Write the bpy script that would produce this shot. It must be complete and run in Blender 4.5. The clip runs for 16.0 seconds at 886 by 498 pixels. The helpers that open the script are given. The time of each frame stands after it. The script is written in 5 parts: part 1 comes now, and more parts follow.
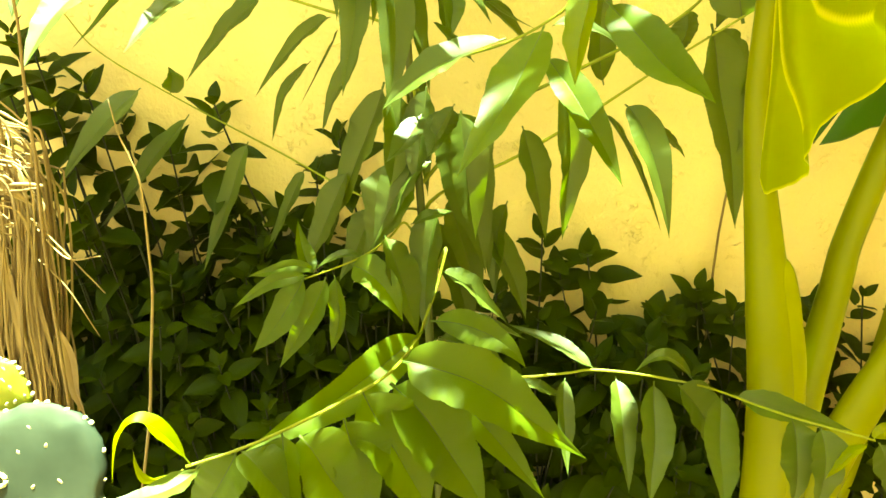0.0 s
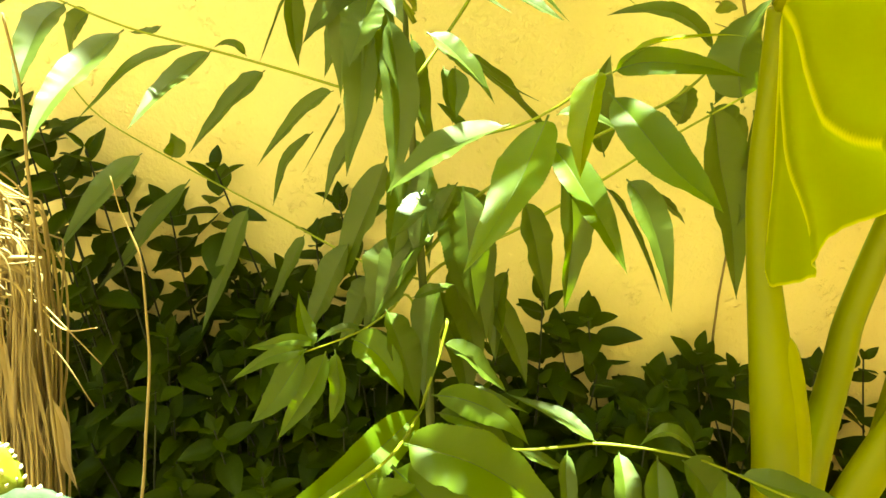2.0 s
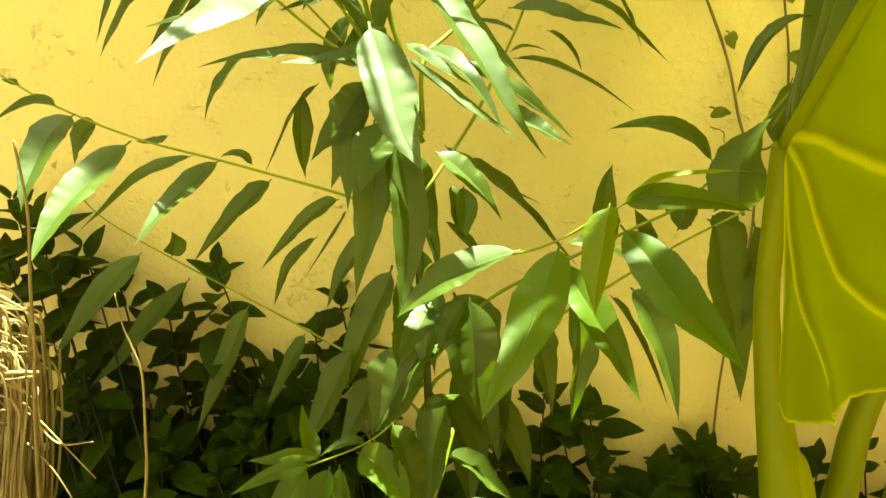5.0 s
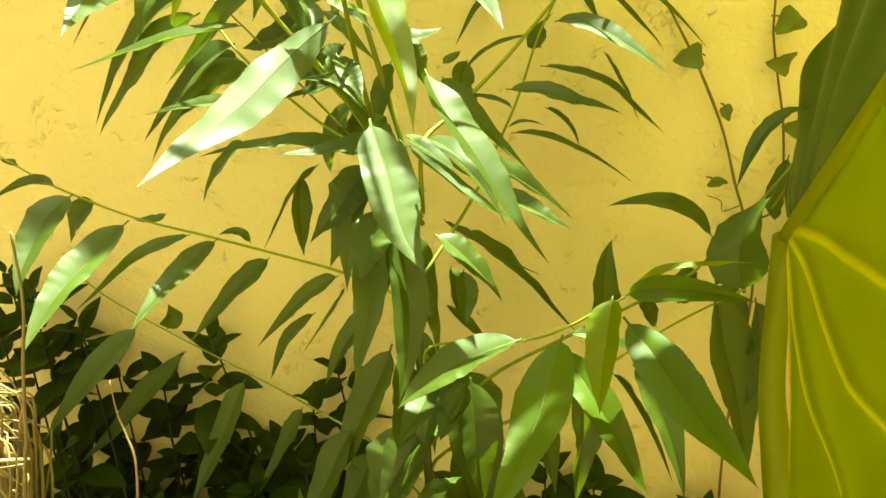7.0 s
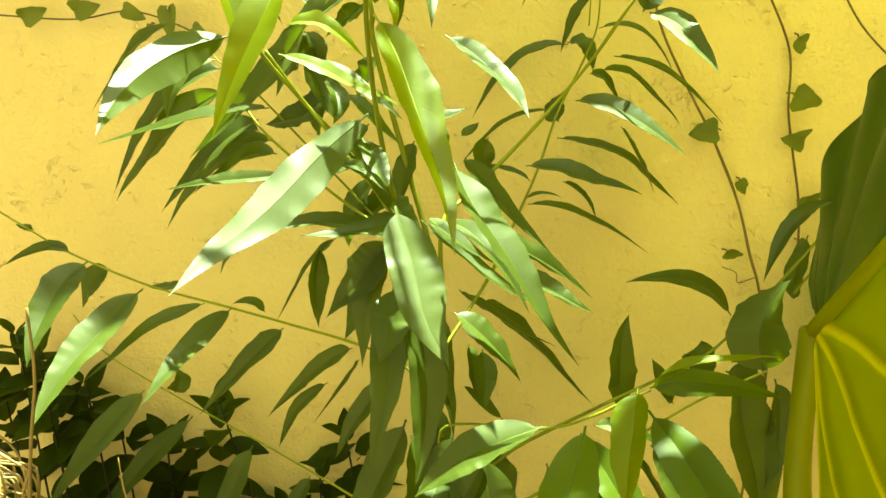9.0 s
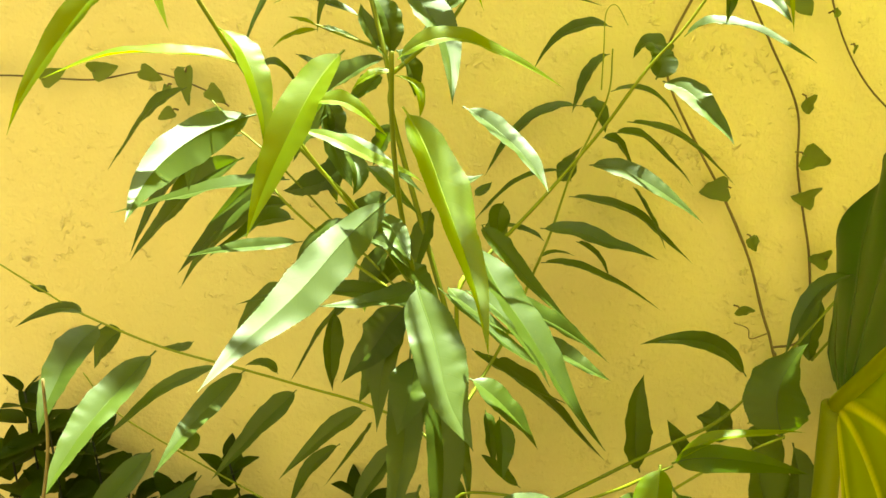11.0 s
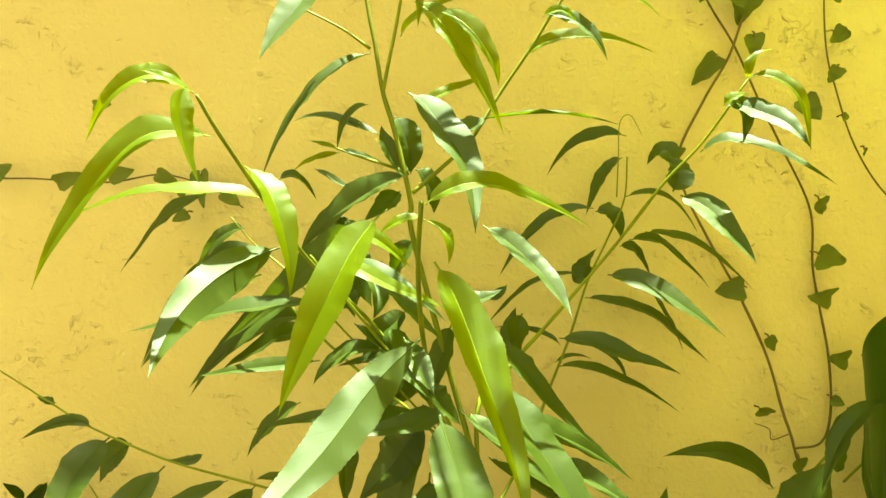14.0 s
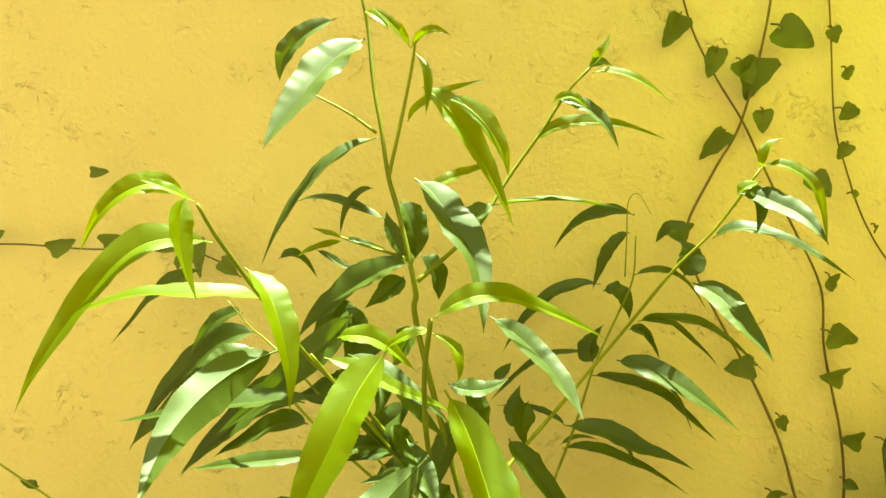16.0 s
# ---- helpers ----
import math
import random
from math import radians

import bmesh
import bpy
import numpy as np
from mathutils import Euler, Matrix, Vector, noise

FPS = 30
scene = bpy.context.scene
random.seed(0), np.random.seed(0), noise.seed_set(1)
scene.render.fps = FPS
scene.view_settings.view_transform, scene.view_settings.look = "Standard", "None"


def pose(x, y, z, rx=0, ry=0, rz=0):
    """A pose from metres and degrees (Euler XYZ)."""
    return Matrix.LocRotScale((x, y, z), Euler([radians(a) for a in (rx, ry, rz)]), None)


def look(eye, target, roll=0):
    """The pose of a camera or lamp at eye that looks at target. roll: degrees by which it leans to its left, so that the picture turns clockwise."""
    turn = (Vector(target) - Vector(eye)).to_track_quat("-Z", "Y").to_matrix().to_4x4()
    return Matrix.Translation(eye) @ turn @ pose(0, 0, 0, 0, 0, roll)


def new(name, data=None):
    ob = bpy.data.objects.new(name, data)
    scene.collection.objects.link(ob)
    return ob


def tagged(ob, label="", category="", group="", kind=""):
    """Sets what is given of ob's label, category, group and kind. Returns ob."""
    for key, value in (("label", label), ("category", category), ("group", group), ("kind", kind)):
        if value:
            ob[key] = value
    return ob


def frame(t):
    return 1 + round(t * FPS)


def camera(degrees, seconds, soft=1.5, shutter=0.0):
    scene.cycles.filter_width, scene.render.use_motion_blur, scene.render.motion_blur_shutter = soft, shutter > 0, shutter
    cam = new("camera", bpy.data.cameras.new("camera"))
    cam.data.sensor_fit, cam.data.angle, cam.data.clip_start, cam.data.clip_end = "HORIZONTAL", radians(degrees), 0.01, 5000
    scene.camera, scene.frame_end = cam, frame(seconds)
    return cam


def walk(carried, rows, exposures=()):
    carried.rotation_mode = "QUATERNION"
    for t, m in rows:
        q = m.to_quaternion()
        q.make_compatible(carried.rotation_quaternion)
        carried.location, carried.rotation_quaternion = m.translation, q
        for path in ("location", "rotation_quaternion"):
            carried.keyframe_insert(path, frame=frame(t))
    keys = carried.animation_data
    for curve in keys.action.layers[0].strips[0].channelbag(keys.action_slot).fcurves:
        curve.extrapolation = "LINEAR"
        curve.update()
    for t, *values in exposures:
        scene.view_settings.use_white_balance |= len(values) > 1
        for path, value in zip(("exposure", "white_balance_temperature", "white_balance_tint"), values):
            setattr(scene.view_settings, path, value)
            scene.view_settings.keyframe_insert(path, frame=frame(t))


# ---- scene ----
cam = camera(68.4, 16.0, soft=1.5)
PATH = [
    (0, (0.14, 0.329, 1.192), (0.069, 2.126, 0.318), -0.8),
    (0.5, (0.14, 0.332, 1.203), (0.071, 2.144, 0.358), -0.9),
    (1, (0.136, 0.338, 1.213), (0.067, 2.157, 0.385), -0.8),
    (1.5, (0.135, 0.343, 1.219), (0.069, 2.169, 0.406), -0.7),
    (2, (0.132, 0.35, 1.231), (0.078, 2.187, 0.441), -0.3),
    (2.5, (0.128, 0.358, 1.241), (0.079, 2.205, 0.477), 0.2),
    (3, (0.122, 0.364, 1.252), (0.088, 2.219, 0.505), -0.1),
    (3.5, (0.117, 0.368, 1.265), (0.09, 2.237, 0.555), 0.1),
    (4, (0.114, 0.369, 1.273), (0.097, 2.245, 0.579), 0.4),
    (6.5, (0.106, 0.388, 1.323), (0.119, 2.301, 0.741), -0.4),
    (7, (0.105, 0.392, 1.332), (0.113, 2.312, 0.774), -0.1),
    (7.5, (0.099, 0.395, 1.339), (0.088, 2.322, 0.803), 0.8),
    (8, (0.095, 0.4, 1.347), (0.1, 2.334, 0.837), 1.0),
    (8.5, (0.09, 0.402, 1.358), (0.106, 2.343, 0.879), 0.9),
    (9, (0.086, 0.407, 1.369), (0.098, 2.354, 0.913), 1.0),
    (9.5, (0.079, 0.411, 1.377), (0.087, 2.363, 0.943), 1.0),
    (12, (0.068, 0.415, 1.417), (0.091, 2.388, 1.092), 0.9),
    (12.5, (0.066, 0.418, 1.425), (0.1, 2.395, 1.122), 0.5),
    (13, (0.062, 0.422, 1.433), (0.095, 2.403, 1.16), 0.8),
    (13.5, (0.054, 0.424, 1.443), (0.076, 2.409, 1.201), 0.8),
    (14, (0.051, 0.428, 1.454), (0.066, 2.417, 1.248), 0.9),
    (14.5, (0.046, 0.431, 1.465), (0.072, 2.423, 1.287), 1.0),
    (15, (0.042, 0.434, 1.477), (0.061, 2.428, 1.323), 1.2),
    (15.5, (0.041, 0.433, 1.488), (0.055, 2.429, 1.355), 1.3),
    (16, (0.042, 0.45, 1.501), (0.068, 2.446, 1.386), 1.7),
]
EXPOSURES = [(0, 3.98), (4, 3.32), (7, 2.98), (9.5, 2.92), (12.5, 2.79), (16, 2.70)]
walk(cam, [(t, look(eye, target, roll)) for t, eye, target, roll in PATH], exposures=[(t, stops, 8000, -38) for t, stops in EXPOSURES])

# ---- world, sun ----
SUN_UP, SUN_TURN = 81.5, 30.0     # degrees above the horizon; degrees from +y towards +x
world = bpy.data.worlds.new("world")
scene.world = world
world.use_nodes = True
wn = world.node_tree.nodes
sky = wn.new("ShaderNodeTexSky")
sky.sky_type, sky.sun_disc = "NISHITA", False
sky.air_density, sky.dust_density, sky.ozone_density = 0.1, 7.0, 0.0
sky.sun_elevation, sky.sun_rotation = radians(SUN_UP), radians(SUN_TURN)
wn["Background"].inputs["Strength"].default_value = 0.043
world.node_tree.links.new(sky.outputs[0], wn["Background"].inputs["Color"])
sun = new("sun", bpy.data.lights.new("sun", "SUN"))
sun.data.energy, sun.data.angle, sun.data.color = 5.0, radians(0.6), (1.0, 0.965, 0.93)
up, turn_ = radians(SUN_UP), radians(SUN_TURN)
sun_from = Vector((math.cos(up) * math.sin(turn_), math.cos(up) * math.cos(turn_), math.sin(up)))
sun.matrix_world = look(sun_from * 20, (0, 0, 0))


# ---- materials ----
def material(name):
    m = bpy.data.materials.new(name)
    m.use_nodes = True
    nt = m.node_tree
    return m, nt, nt.nodes["Principled BSDF"], nt.nodes["Material Output"]


def node(nt, kind, **inputs):
    n = nt.nodes.new(kind)
    for k, v in inputs.items():
        n.inputs[k.replace("_", " ")].default_value = v
    return n


def ramp(nt, fac, *stops):
    r = nt.nodes.new("ShaderNodeValToRGB")
    while len(r.color_ramp.elements) < len(stops):
        r.color_ramp.elements.new(0.5)
    for e, (p, c) in zip(r.color_ramp.elements, stops):
        e.position, e.color = p, (*c, 1) if len(c) == 3 else c
    nt.links.new(fac, r.inputs[0])
    return r.outputs[0]


def math_(nt, op, a, b=None, c=None):
    n = nt.nodes.new("ShaderNodeMath")
    n.operation = op
    for i, v in enumerate((a, b, c)):
        if v is None:
            continue
        if isinstance(v, (int, float)):
            n.inputs[i].default_value = v
        else:
            nt.links.new(v, n.inputs[i])
    return n.outputs[0]


def mix(nt, fac, a, b, blend="MIX"):
    n = nt.nodes.new("ShaderNodeMix")
    n.data_type, n.blend_type = "RGBA", blend
    for sock, v in ((n.inputs[0], fac), (n.inputs[6], a), (n.inputs[7], b)):
        if isinstance(v, (int, float)):
            sock.default_value = v
        elif isinstance(v, tuple):
            sock.default_value = (*v, 1)
        else:
            nt.links.new(v, sock)
    return n.outputs[2]


def bump(nt, bsdf, height, strength, distance):
    b = node(nt, "ShaderNodeBump", Strength=strength, Distance=distance)
    nt.links.new(height, b.inputs["Height"])
    nt.links.new(b.outputs[0], bsdf.inputs["Normal"])
    return b.outputs[0]


def leaf_material(name, deep, light, back, translucency, rough, veins=11.0, sheen=0.5, pale_veins=0.0):
    """A leaf: u runs along the blade, v across it; side veins, blotches, light that shines through."""
    m, nt, p, out = material(name)
    uv = nt.nodes.new("ShaderNodeUVMap")
    sep = nt.nodes.new("ShaderNodeSeparateXYZ")
    nt.links.new(uv.outputs[0], sep.inputs[0])
    u, v = sep.outputs[0], math_(nt, "ABSOLUTE", math_(nt, "MULTIPLY_ADD", sep.outputs[1], 2.0, -1.0))
    wave = math_(nt, "FRACT", math_(nt, "SUBTRACT", math_(nt, "MULTIPLY", u, veins), math_(nt, "MULTIPLY", math_(nt, "POWER", v, 1.4), 1.1)))
    tri = math_(nt, "ABSOLUTE", math_(nt, "SUBTRACT", wave, 0.5))
    vein = math_(nt, "MAXIMUM", math_(nt, "SMOOTH_MAX", math_(nt, "MULTIPLY_ADD", tri, 14.0, -6.2), 0.0, 0.2), math_(nt, "MULTIPLY_ADD", v, -16.0, 1.0))
    vein = math_(nt, "MINIMUM", math_(nt, "MAXIMUM", vein, 0.0), 1.0)
    info = nt.nodes.new("ShaderNodeObjectInfo")
    tc = nt.nodes.new("ShaderNodeTexCoord")
    big = node(nt, "ShaderNodeTexNoise", Scale=22.0, Detail=3.0)
    fine = node(nt, "ShaderNodeTexNoise", Scale=420.0, Detail=2.0)
    for n in (big, fine):
        nt.links.new(tc.outputs["Object"], n.inputs["Vector"])
    tone = math_(nt, "ADD", math_(nt, "MULTIPLY", info.outputs["Random"], 0.55), math_(nt, "MULTIPLY", big.outputs[0], 0.55))
    base = ramp(nt, tone, (0.1, deep), (0.95, light))
    base = mix(nt, math_(nt, "MULTIPLY", vein, 0.22), base, deep)
    shine = mix(nt, 0.75, base, back)
    if pale_veins:
        mark = nt.nodes.new("ShaderNodeAttribute")
        mark.attribute_name = "vein"
        line = math_(nt, "MULTIPLY", mark.outputs["Fac"], pale_veins)
        base = mix(nt, line, base, (0.30, 0.30, 0.03))
        shine = mix(nt, line, shine, (1.0, 0.98, 0.16))
    spots = ramp(nt, fine.outputs[0], (0.70, (0, 0, 0)), (0.76, (1, 1, 1)))
    base = mix(nt, math_(nt, "MULTIPLY", spots, 0.25), base, (0.20, 0.16, 0.03))
    nt.links.new(base, p.inputs["Base Color"])
    p.inputs["Roughness"].default_value = rough
    p.inputs["Specular IOR Level"].default_value = sheen
    h = math_(nt, "ADD", math_(nt, "MULTIPLY", vein, -0.4), math_(nt, "MULTIPLY", fine.outputs[0], 0.35))
    n_out = bump(nt, p, h, 0.16, 0.0005)
    tr = nt.nodes.new("ShaderNodeBsdfTranslucent")
    nt.links.new(shine, tr.inputs["Color"])
    nt.links.new(n_out, tr.inputs["Normal"])
    ms = node(nt, "ShaderNodeMixShader", Fac=translucency)
    nt.links.new(p.outputs[0], ms.inputs[1])
    nt.links.new(tr.outputs[0], ms.inputs[2])
    nt.links.new(ms.outputs[0], out.inputs["Surface"])
    return m


MATURE = leaf_material("mature_leaf", (0.038, 0.057, 0.003), (0.072, 0.102, 0.009), (0.18, 0.27, 0.0005), 0.36, 0.52, sheen=0.6)
FRESH = leaf_material("fresh_leaf", (0.048, 0.080, 0.002), (0.086, 0.126, 0.004), (0.27, 0.38, 0.002), 0.45, 0.52, sheen=0.4)
YOUNG = leaf_material("young_leaf", (0.082, 0.122, 0.002), (0.145, 0.192, 0.003), (0.58, 0.65, 0.010), 0.50, 0.48, sheen=0.45)
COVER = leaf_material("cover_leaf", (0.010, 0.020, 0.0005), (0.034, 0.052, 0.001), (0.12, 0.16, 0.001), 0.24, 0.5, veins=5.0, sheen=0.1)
VINE = leaf_material("vine_leaf", (0.10, 0.135, 0.020), (0.17, 0.21, 0.035), (0.25, 0.30, 0.05), 0.30, 0.5, veins=4.0)
TARO = leaf_material("taro_leaf", (0.044, 0.066, 0.001), (0.076, 0.102, 0.002), (0.54, 0.66, 0.008), 0.53, 0.42, veins=2.0, sheen=0.3, pale_veins=0.8)
# the taro leaf again, its colour darkened for blades that lie in shade
TARO_SHADED = leaf_material("taro_leaf_shaded", (0.012, 0.044, 0.002), (0.036, 0.085, 0.003), (0.10, 0.22, 0.004), 0.20, 0.38, veins=2.0, sheen=0.22)


def bark(name, a, b, rough=0.6, scale=60.0, through_=0.0, stretch=0.15):
    m, nt, p, out = material(name)
    tc = nt.nodes.new("ShaderNodeTexCoord")
    mp = nt.nodes.new("ShaderNodeMapping")
    mp.inputs["Scale"].default_value = (1, 1, stretch)
    nt.links.new(tc.outputs["Object"], mp.inputs[0])
    n = node(nt, "ShaderNodeTexNoise", Scale=scale, Detail=4.0)
    nt.links.new(mp.outputs[0], n.inputs["Vector"])
    info = nt.nodes.new("ShaderNodeObjectInfo")
    tone = math_(nt, "ADD", math_(nt, "MULTIPLY", n.outputs[0], 0.8), math_(nt, "MULTIPLY_ADD", info.outputs["Random"], 0.4, -0.1))
    nt.links.new(ramp(nt, tone, (0.2, a), (0.8, b)), p.inputs["Base Color"])
    p.inputs["Roughness"].default_value = rough
    bump(nt, p, n.outputs[0], 0.4, 0.002)
    if through_:
        p.inputs["Specular IOR Level"].default_value = 0.25
        p.inputs["Subsurface Weight"].default_value = through_
        p.inputs["Subsurface Radius"].default_value = (0.02, 0.02, 0.004)
        p.inputs["Subsurface Scale"].default_value = 0.6
    return m


TWIG = bark("green_twig", (0.13, 0.15, 0.005), (0.24, 0.26, 0.012), 0.6)
RIB = bark("leaf_rib", (0.05, 0.075, 0.006), (0.085, 0.115, 0.010), 0.5)
YOUNG_RIB = bark("young_leaf_rib", (0.16, 0.20, 0.006), (0.24, 0.28, 0.012), 0.5)
TRUNK = bark("green_brown_bark", (0.05, 0.06, 0.008), (0.10, 0.11, 0.015), 0.7)
VINE_STEM = bark("vine_stem", (0.11, 0.068, 0.028), (0.20, 0.135, 0.055), 0.7)
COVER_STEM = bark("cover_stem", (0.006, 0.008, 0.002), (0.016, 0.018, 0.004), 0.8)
PETIOLE = bark("fleshy_stalk", (0.135, 0.15, 0.003), (0.21, 0.22, 0.005), 0.5, 9.0, 0.3)
TARO_VEIN = leaf_material("pale_leaf_vein", (0.24, 0.25, 0.010), (0.32, 0.32, 0.016), (0.95, 0.95, 0.06), 0.60, 0.5, sheen=0.3)
STRAW = bark("dry_straw", (0.13, 0.082, 0.028), (0.34, 0.24, 0.095), 0.65, 80.0)

# yellow lime plaster: brush marks, dents, small cracks and grey scuffs
PLASTER, nt, p, _ = material("yellow_plaster")
tc = nt.nodes.new("ShaderNodeTexCoord")
broad = node(nt, "ShaderNodeTexNoise", Scale=1.7, Detail=5.0)
mid_ = node(nt, "ShaderNodeTexNoise", Scale=14.0, Detail=6.0, Roughness=0.6)
grit = node(nt, "ShaderNodeTexNoise", Scale=170.0, Detail=4.0)
cells = nt.nodes.new("ShaderNodeTexVoronoi")
cells.feature = "DISTANCE_TO_EDGE"
cells.inputs["Scale"].default_value = 9.0
warp = mix(nt, 0.12, tc.outputs["Object"], mid_.outputs["Color"], "ADD")
nt.links.new(warp, cells.inputs["Vector"])
for n in (broad, mid_, grit):
    nt.links.new(tc.outputs["Object"], n.inputs["Vector"])
paint = ramp(nt, broad.outputs[0], (0.3, (0.73, 0.575, 0.275)), (0.7, (0.78, 0.635, 0.33)))
paint = mix(nt, math_(nt, "MULTIPLY", ramp(nt, mid_.outputs[0], (0.45, (0, 0, 0)), (0.75, (1, 1, 1))), 0.18), paint, (0.69, 0.535, 0.255))
patchy = ramp(nt, mid_.outputs[0], (0.60, (0, 0, 0)), (0.64, (1, 1, 1)))
hair = ramp(nt, cells.outputs["Distance"], (0.0, (1, 1, 1)), (0.012, (0, 0, 0)))
crack = math_(nt, "MULTIPLY", hair, patchy)
paint = mix(nt, math_(nt, "MULTIPLY", crack, 0.05), paint, (0.36, 0.24, 0.09))
scuff = ramp(nt, grit.outputs[0], (0.66, (0, 0, 0)), (0.72, (1, 1, 1)))
rare = ramp(nt, broad.outputs[0], (0.52, (0, 0, 0)), (0.62, (1, 1, 1)))
paint = mix(nt, math_(nt, "MULTIPLY", math_(nt, "MULTIPLY", scuff, rare), 0.12), paint, (0.45, 0.33, 0.14))
chips = nt.nodes.new("ShaderNodeTexVoronoi")
chips.inputs["Scale"].default_value = 13.0
long_ = nt.nodes.new("ShaderNodeMapping")
long_.inputs["Scale"].default_value = (0.55, 1.0, 1.5)
nt.links.new(mix(nt, 0.05, tc.outputs["Object"], grit.outputs["Color"], "ADD"), long_.inputs[0])
nt.links.new(long_.outputs[0], chips.inputs["Vector"])
chip = ramp(nt, chips.outputs["Distance"], (0.035, (1, 1, 1)), (0.055, (0, 0, 0)))
pick = ramp(nt, chips.outputs["Color"], (0.58, (0, 0, 0)), (0.62, (1, 1, 1)))
chip = math_(nt, "MULTIPLY", chip, pick)
paint = mix(nt, math_(nt, "MULTIPLY", chip, 0.35), paint, (0.42, 0.29, 0.11))
nt.links.new(paint, p.inputs["Base Color"])
p.inputs["Roughness"].default_value = 0.75
hgt = math_(nt, "ADD", math_(nt, "MULTIPLY", mid_.outputs[0], 1.0), math_(nt, "ADD", math_(nt, "MULTIPLY", grit.outputs[0], 0.25), math_(nt, "MULTIPLY", math_(nt, "MAXIMUM", math_(nt, "MULTIPLY", crack, 0.3), chip), -0.6)))
blister = nt.nodes.new("ShaderNodeTexVoronoi")
blister.inputs["Scale"].default_value = 55.0
stretch_ = nt.nodes.new("ShaderNodeMapping")
stretch_.inputs["Scale"].default_value = (0.7, 1.0, 1.3)
nt.links.new(warp, stretch_.inputs[0])
nt.links.new(stretch_.outputs[0], blister.inputs["Vector"])
lumps = ramp(nt, blister.outputs["Distance"], (0.0, (1, 1, 1)), (0.32, (0, 0, 0)))
some = ramp(nt, mid_.outputs[0], (0.50, (0, 0, 0)), (0.66, (1, 1, 1)))
hgt = math_(nt, "ADD", hgt, math_(nt, "MULTIPLY", math_(nt, "MULTIPLY", lumps, some), 0.8))
bump(nt, p, hgt, 0.72, 0.010)

SOIL, nt, p, _ = material("brown_dry_soil")
tc = nt.nodes.new("ShaderNodeTexCoord")
n1 = node(nt, "ShaderNodeTexNoise", Scale=3.0, Detail=8.0)
n2 = node(nt, "ShaderNodeTexNoise", Scale=60.0, Detail=5.0)
for n in (n1, n2):
    nt.links.new(tc.outputs["Object"], n.inputs["Vector"])
soil = ramp(nt, n1.outputs[0], (0.3, (0.085, 0.066, 0.045)), (0.7, (0.125, 0.098, 0.066)))
soil = mix(nt, math_(nt, "MULTIPLY", n2.outputs[0], 0.4), soil, (0.05, 0.035, 0.022))
nt.links.new(soil, p.inputs["Base Color"])
p.inputs["Roughness"].default_value = 0.9
bump(nt, p, n2.outputs[0], 0.6, 0.01)

CACTUS, nt, p, _ = material("cactus_skin")
tc = nt.nodes.new("ShaderNodeTexCoord")
n1 = node(nt, "ShaderNodeTexNoise", Scale=14.0, Detail=4.0)
nt.links.new(tc.outputs["Object"], n1.inputs["Vector"])
nt.links.new(ramp(nt, n1.outputs[0], (0.3, (0.020, 0.029, 0.018)), (0.7, (0.046, 0.060, 0.040))), p.inputs["Base Color"])
p.inputs["Specular IOR Level"].default_value = 0.2
p.inputs["Roughness"].default_value = 0.65
bump(nt, p, n1.outputs[0], 0.3, 0.004)
CACTUS_YOUNG = bark("cactus_young_skin", (0.14, 0.17, 0.02), (0.26, 0.28, 0.04), 0.45, 20.0, 0.2)
SCAR = bark("cactus_scar", (0.45, 0.40, 0.22), (0.62, 0.58, 0.36), 0.7, 60.0)


# ---- building helpers ----
def thing(name, at, label, category, group=""):
    return tagged(pose_at(new(name), at), label, category, group)


def pose_at(ob, at):
    ob.matrix_world = Matrix.Translation(at)
    return ob


def mesh_from(name, verts, faces, mat, uvs=None, smooth=True):
    me = bpy.data.meshes.new(name)
    me.from_pydata([tuple(v) for v in verts], [], faces)
    if uvs:
        layer = me.uv_layers.new(name="UVMap")
        for loop in me.loops:
            layer.data[loop.index].uv = uvs[loop.vertex_index]
    if smooth:
        me.polygons.foreach_set("use_smooth", [True] * len(me.polygons))
    me.materials.append(mat)
    return me


def part_mesh(name, me, parent, label=""):
    ob = new(name, me)
    ob.parent = parent
    root = parent
    shift = Vector((0, 0, 0))
    while root is not None:
        shift += root.location
        root = root.parent
    ob.location = -shift
    return tagged(ob, label)


def part(name, bm, mat, parent, label=""):
    me = bpy.data.meshes.new(name)
    bm.to_mesh(me)
    bm.free()
    me.polygons.foreach_set("use_smooth", [True] * len(me.polygons))
    me.materials.append(mat)
    return part_mesh(name, me, parent, label)


def curve_through(points, steps):
    """A smooth line through the points."""
    pts = [Vector(q) for q in points]
    if len(pts) == 2:
        return [pts[0].lerp(pts[1], i / steps) for i in range(steps + 1)]
    ext = [2 * pts[0] - pts[1], *pts, 2 * pts[-1] - pts[-2]]
    line = []
    for a, b, c, d in zip(ext, ext[1:], ext[2:], ext[3:]):
        for i in range(steps):
            s = i / steps
            line.append(0.5 * (2 * b + (c - a) * s + (2 * a - 5 * b + 4 * c - d) * s * s + (3 * b - a - 3 * c + d) * s ** 3))
    return line + [pts[-1]]


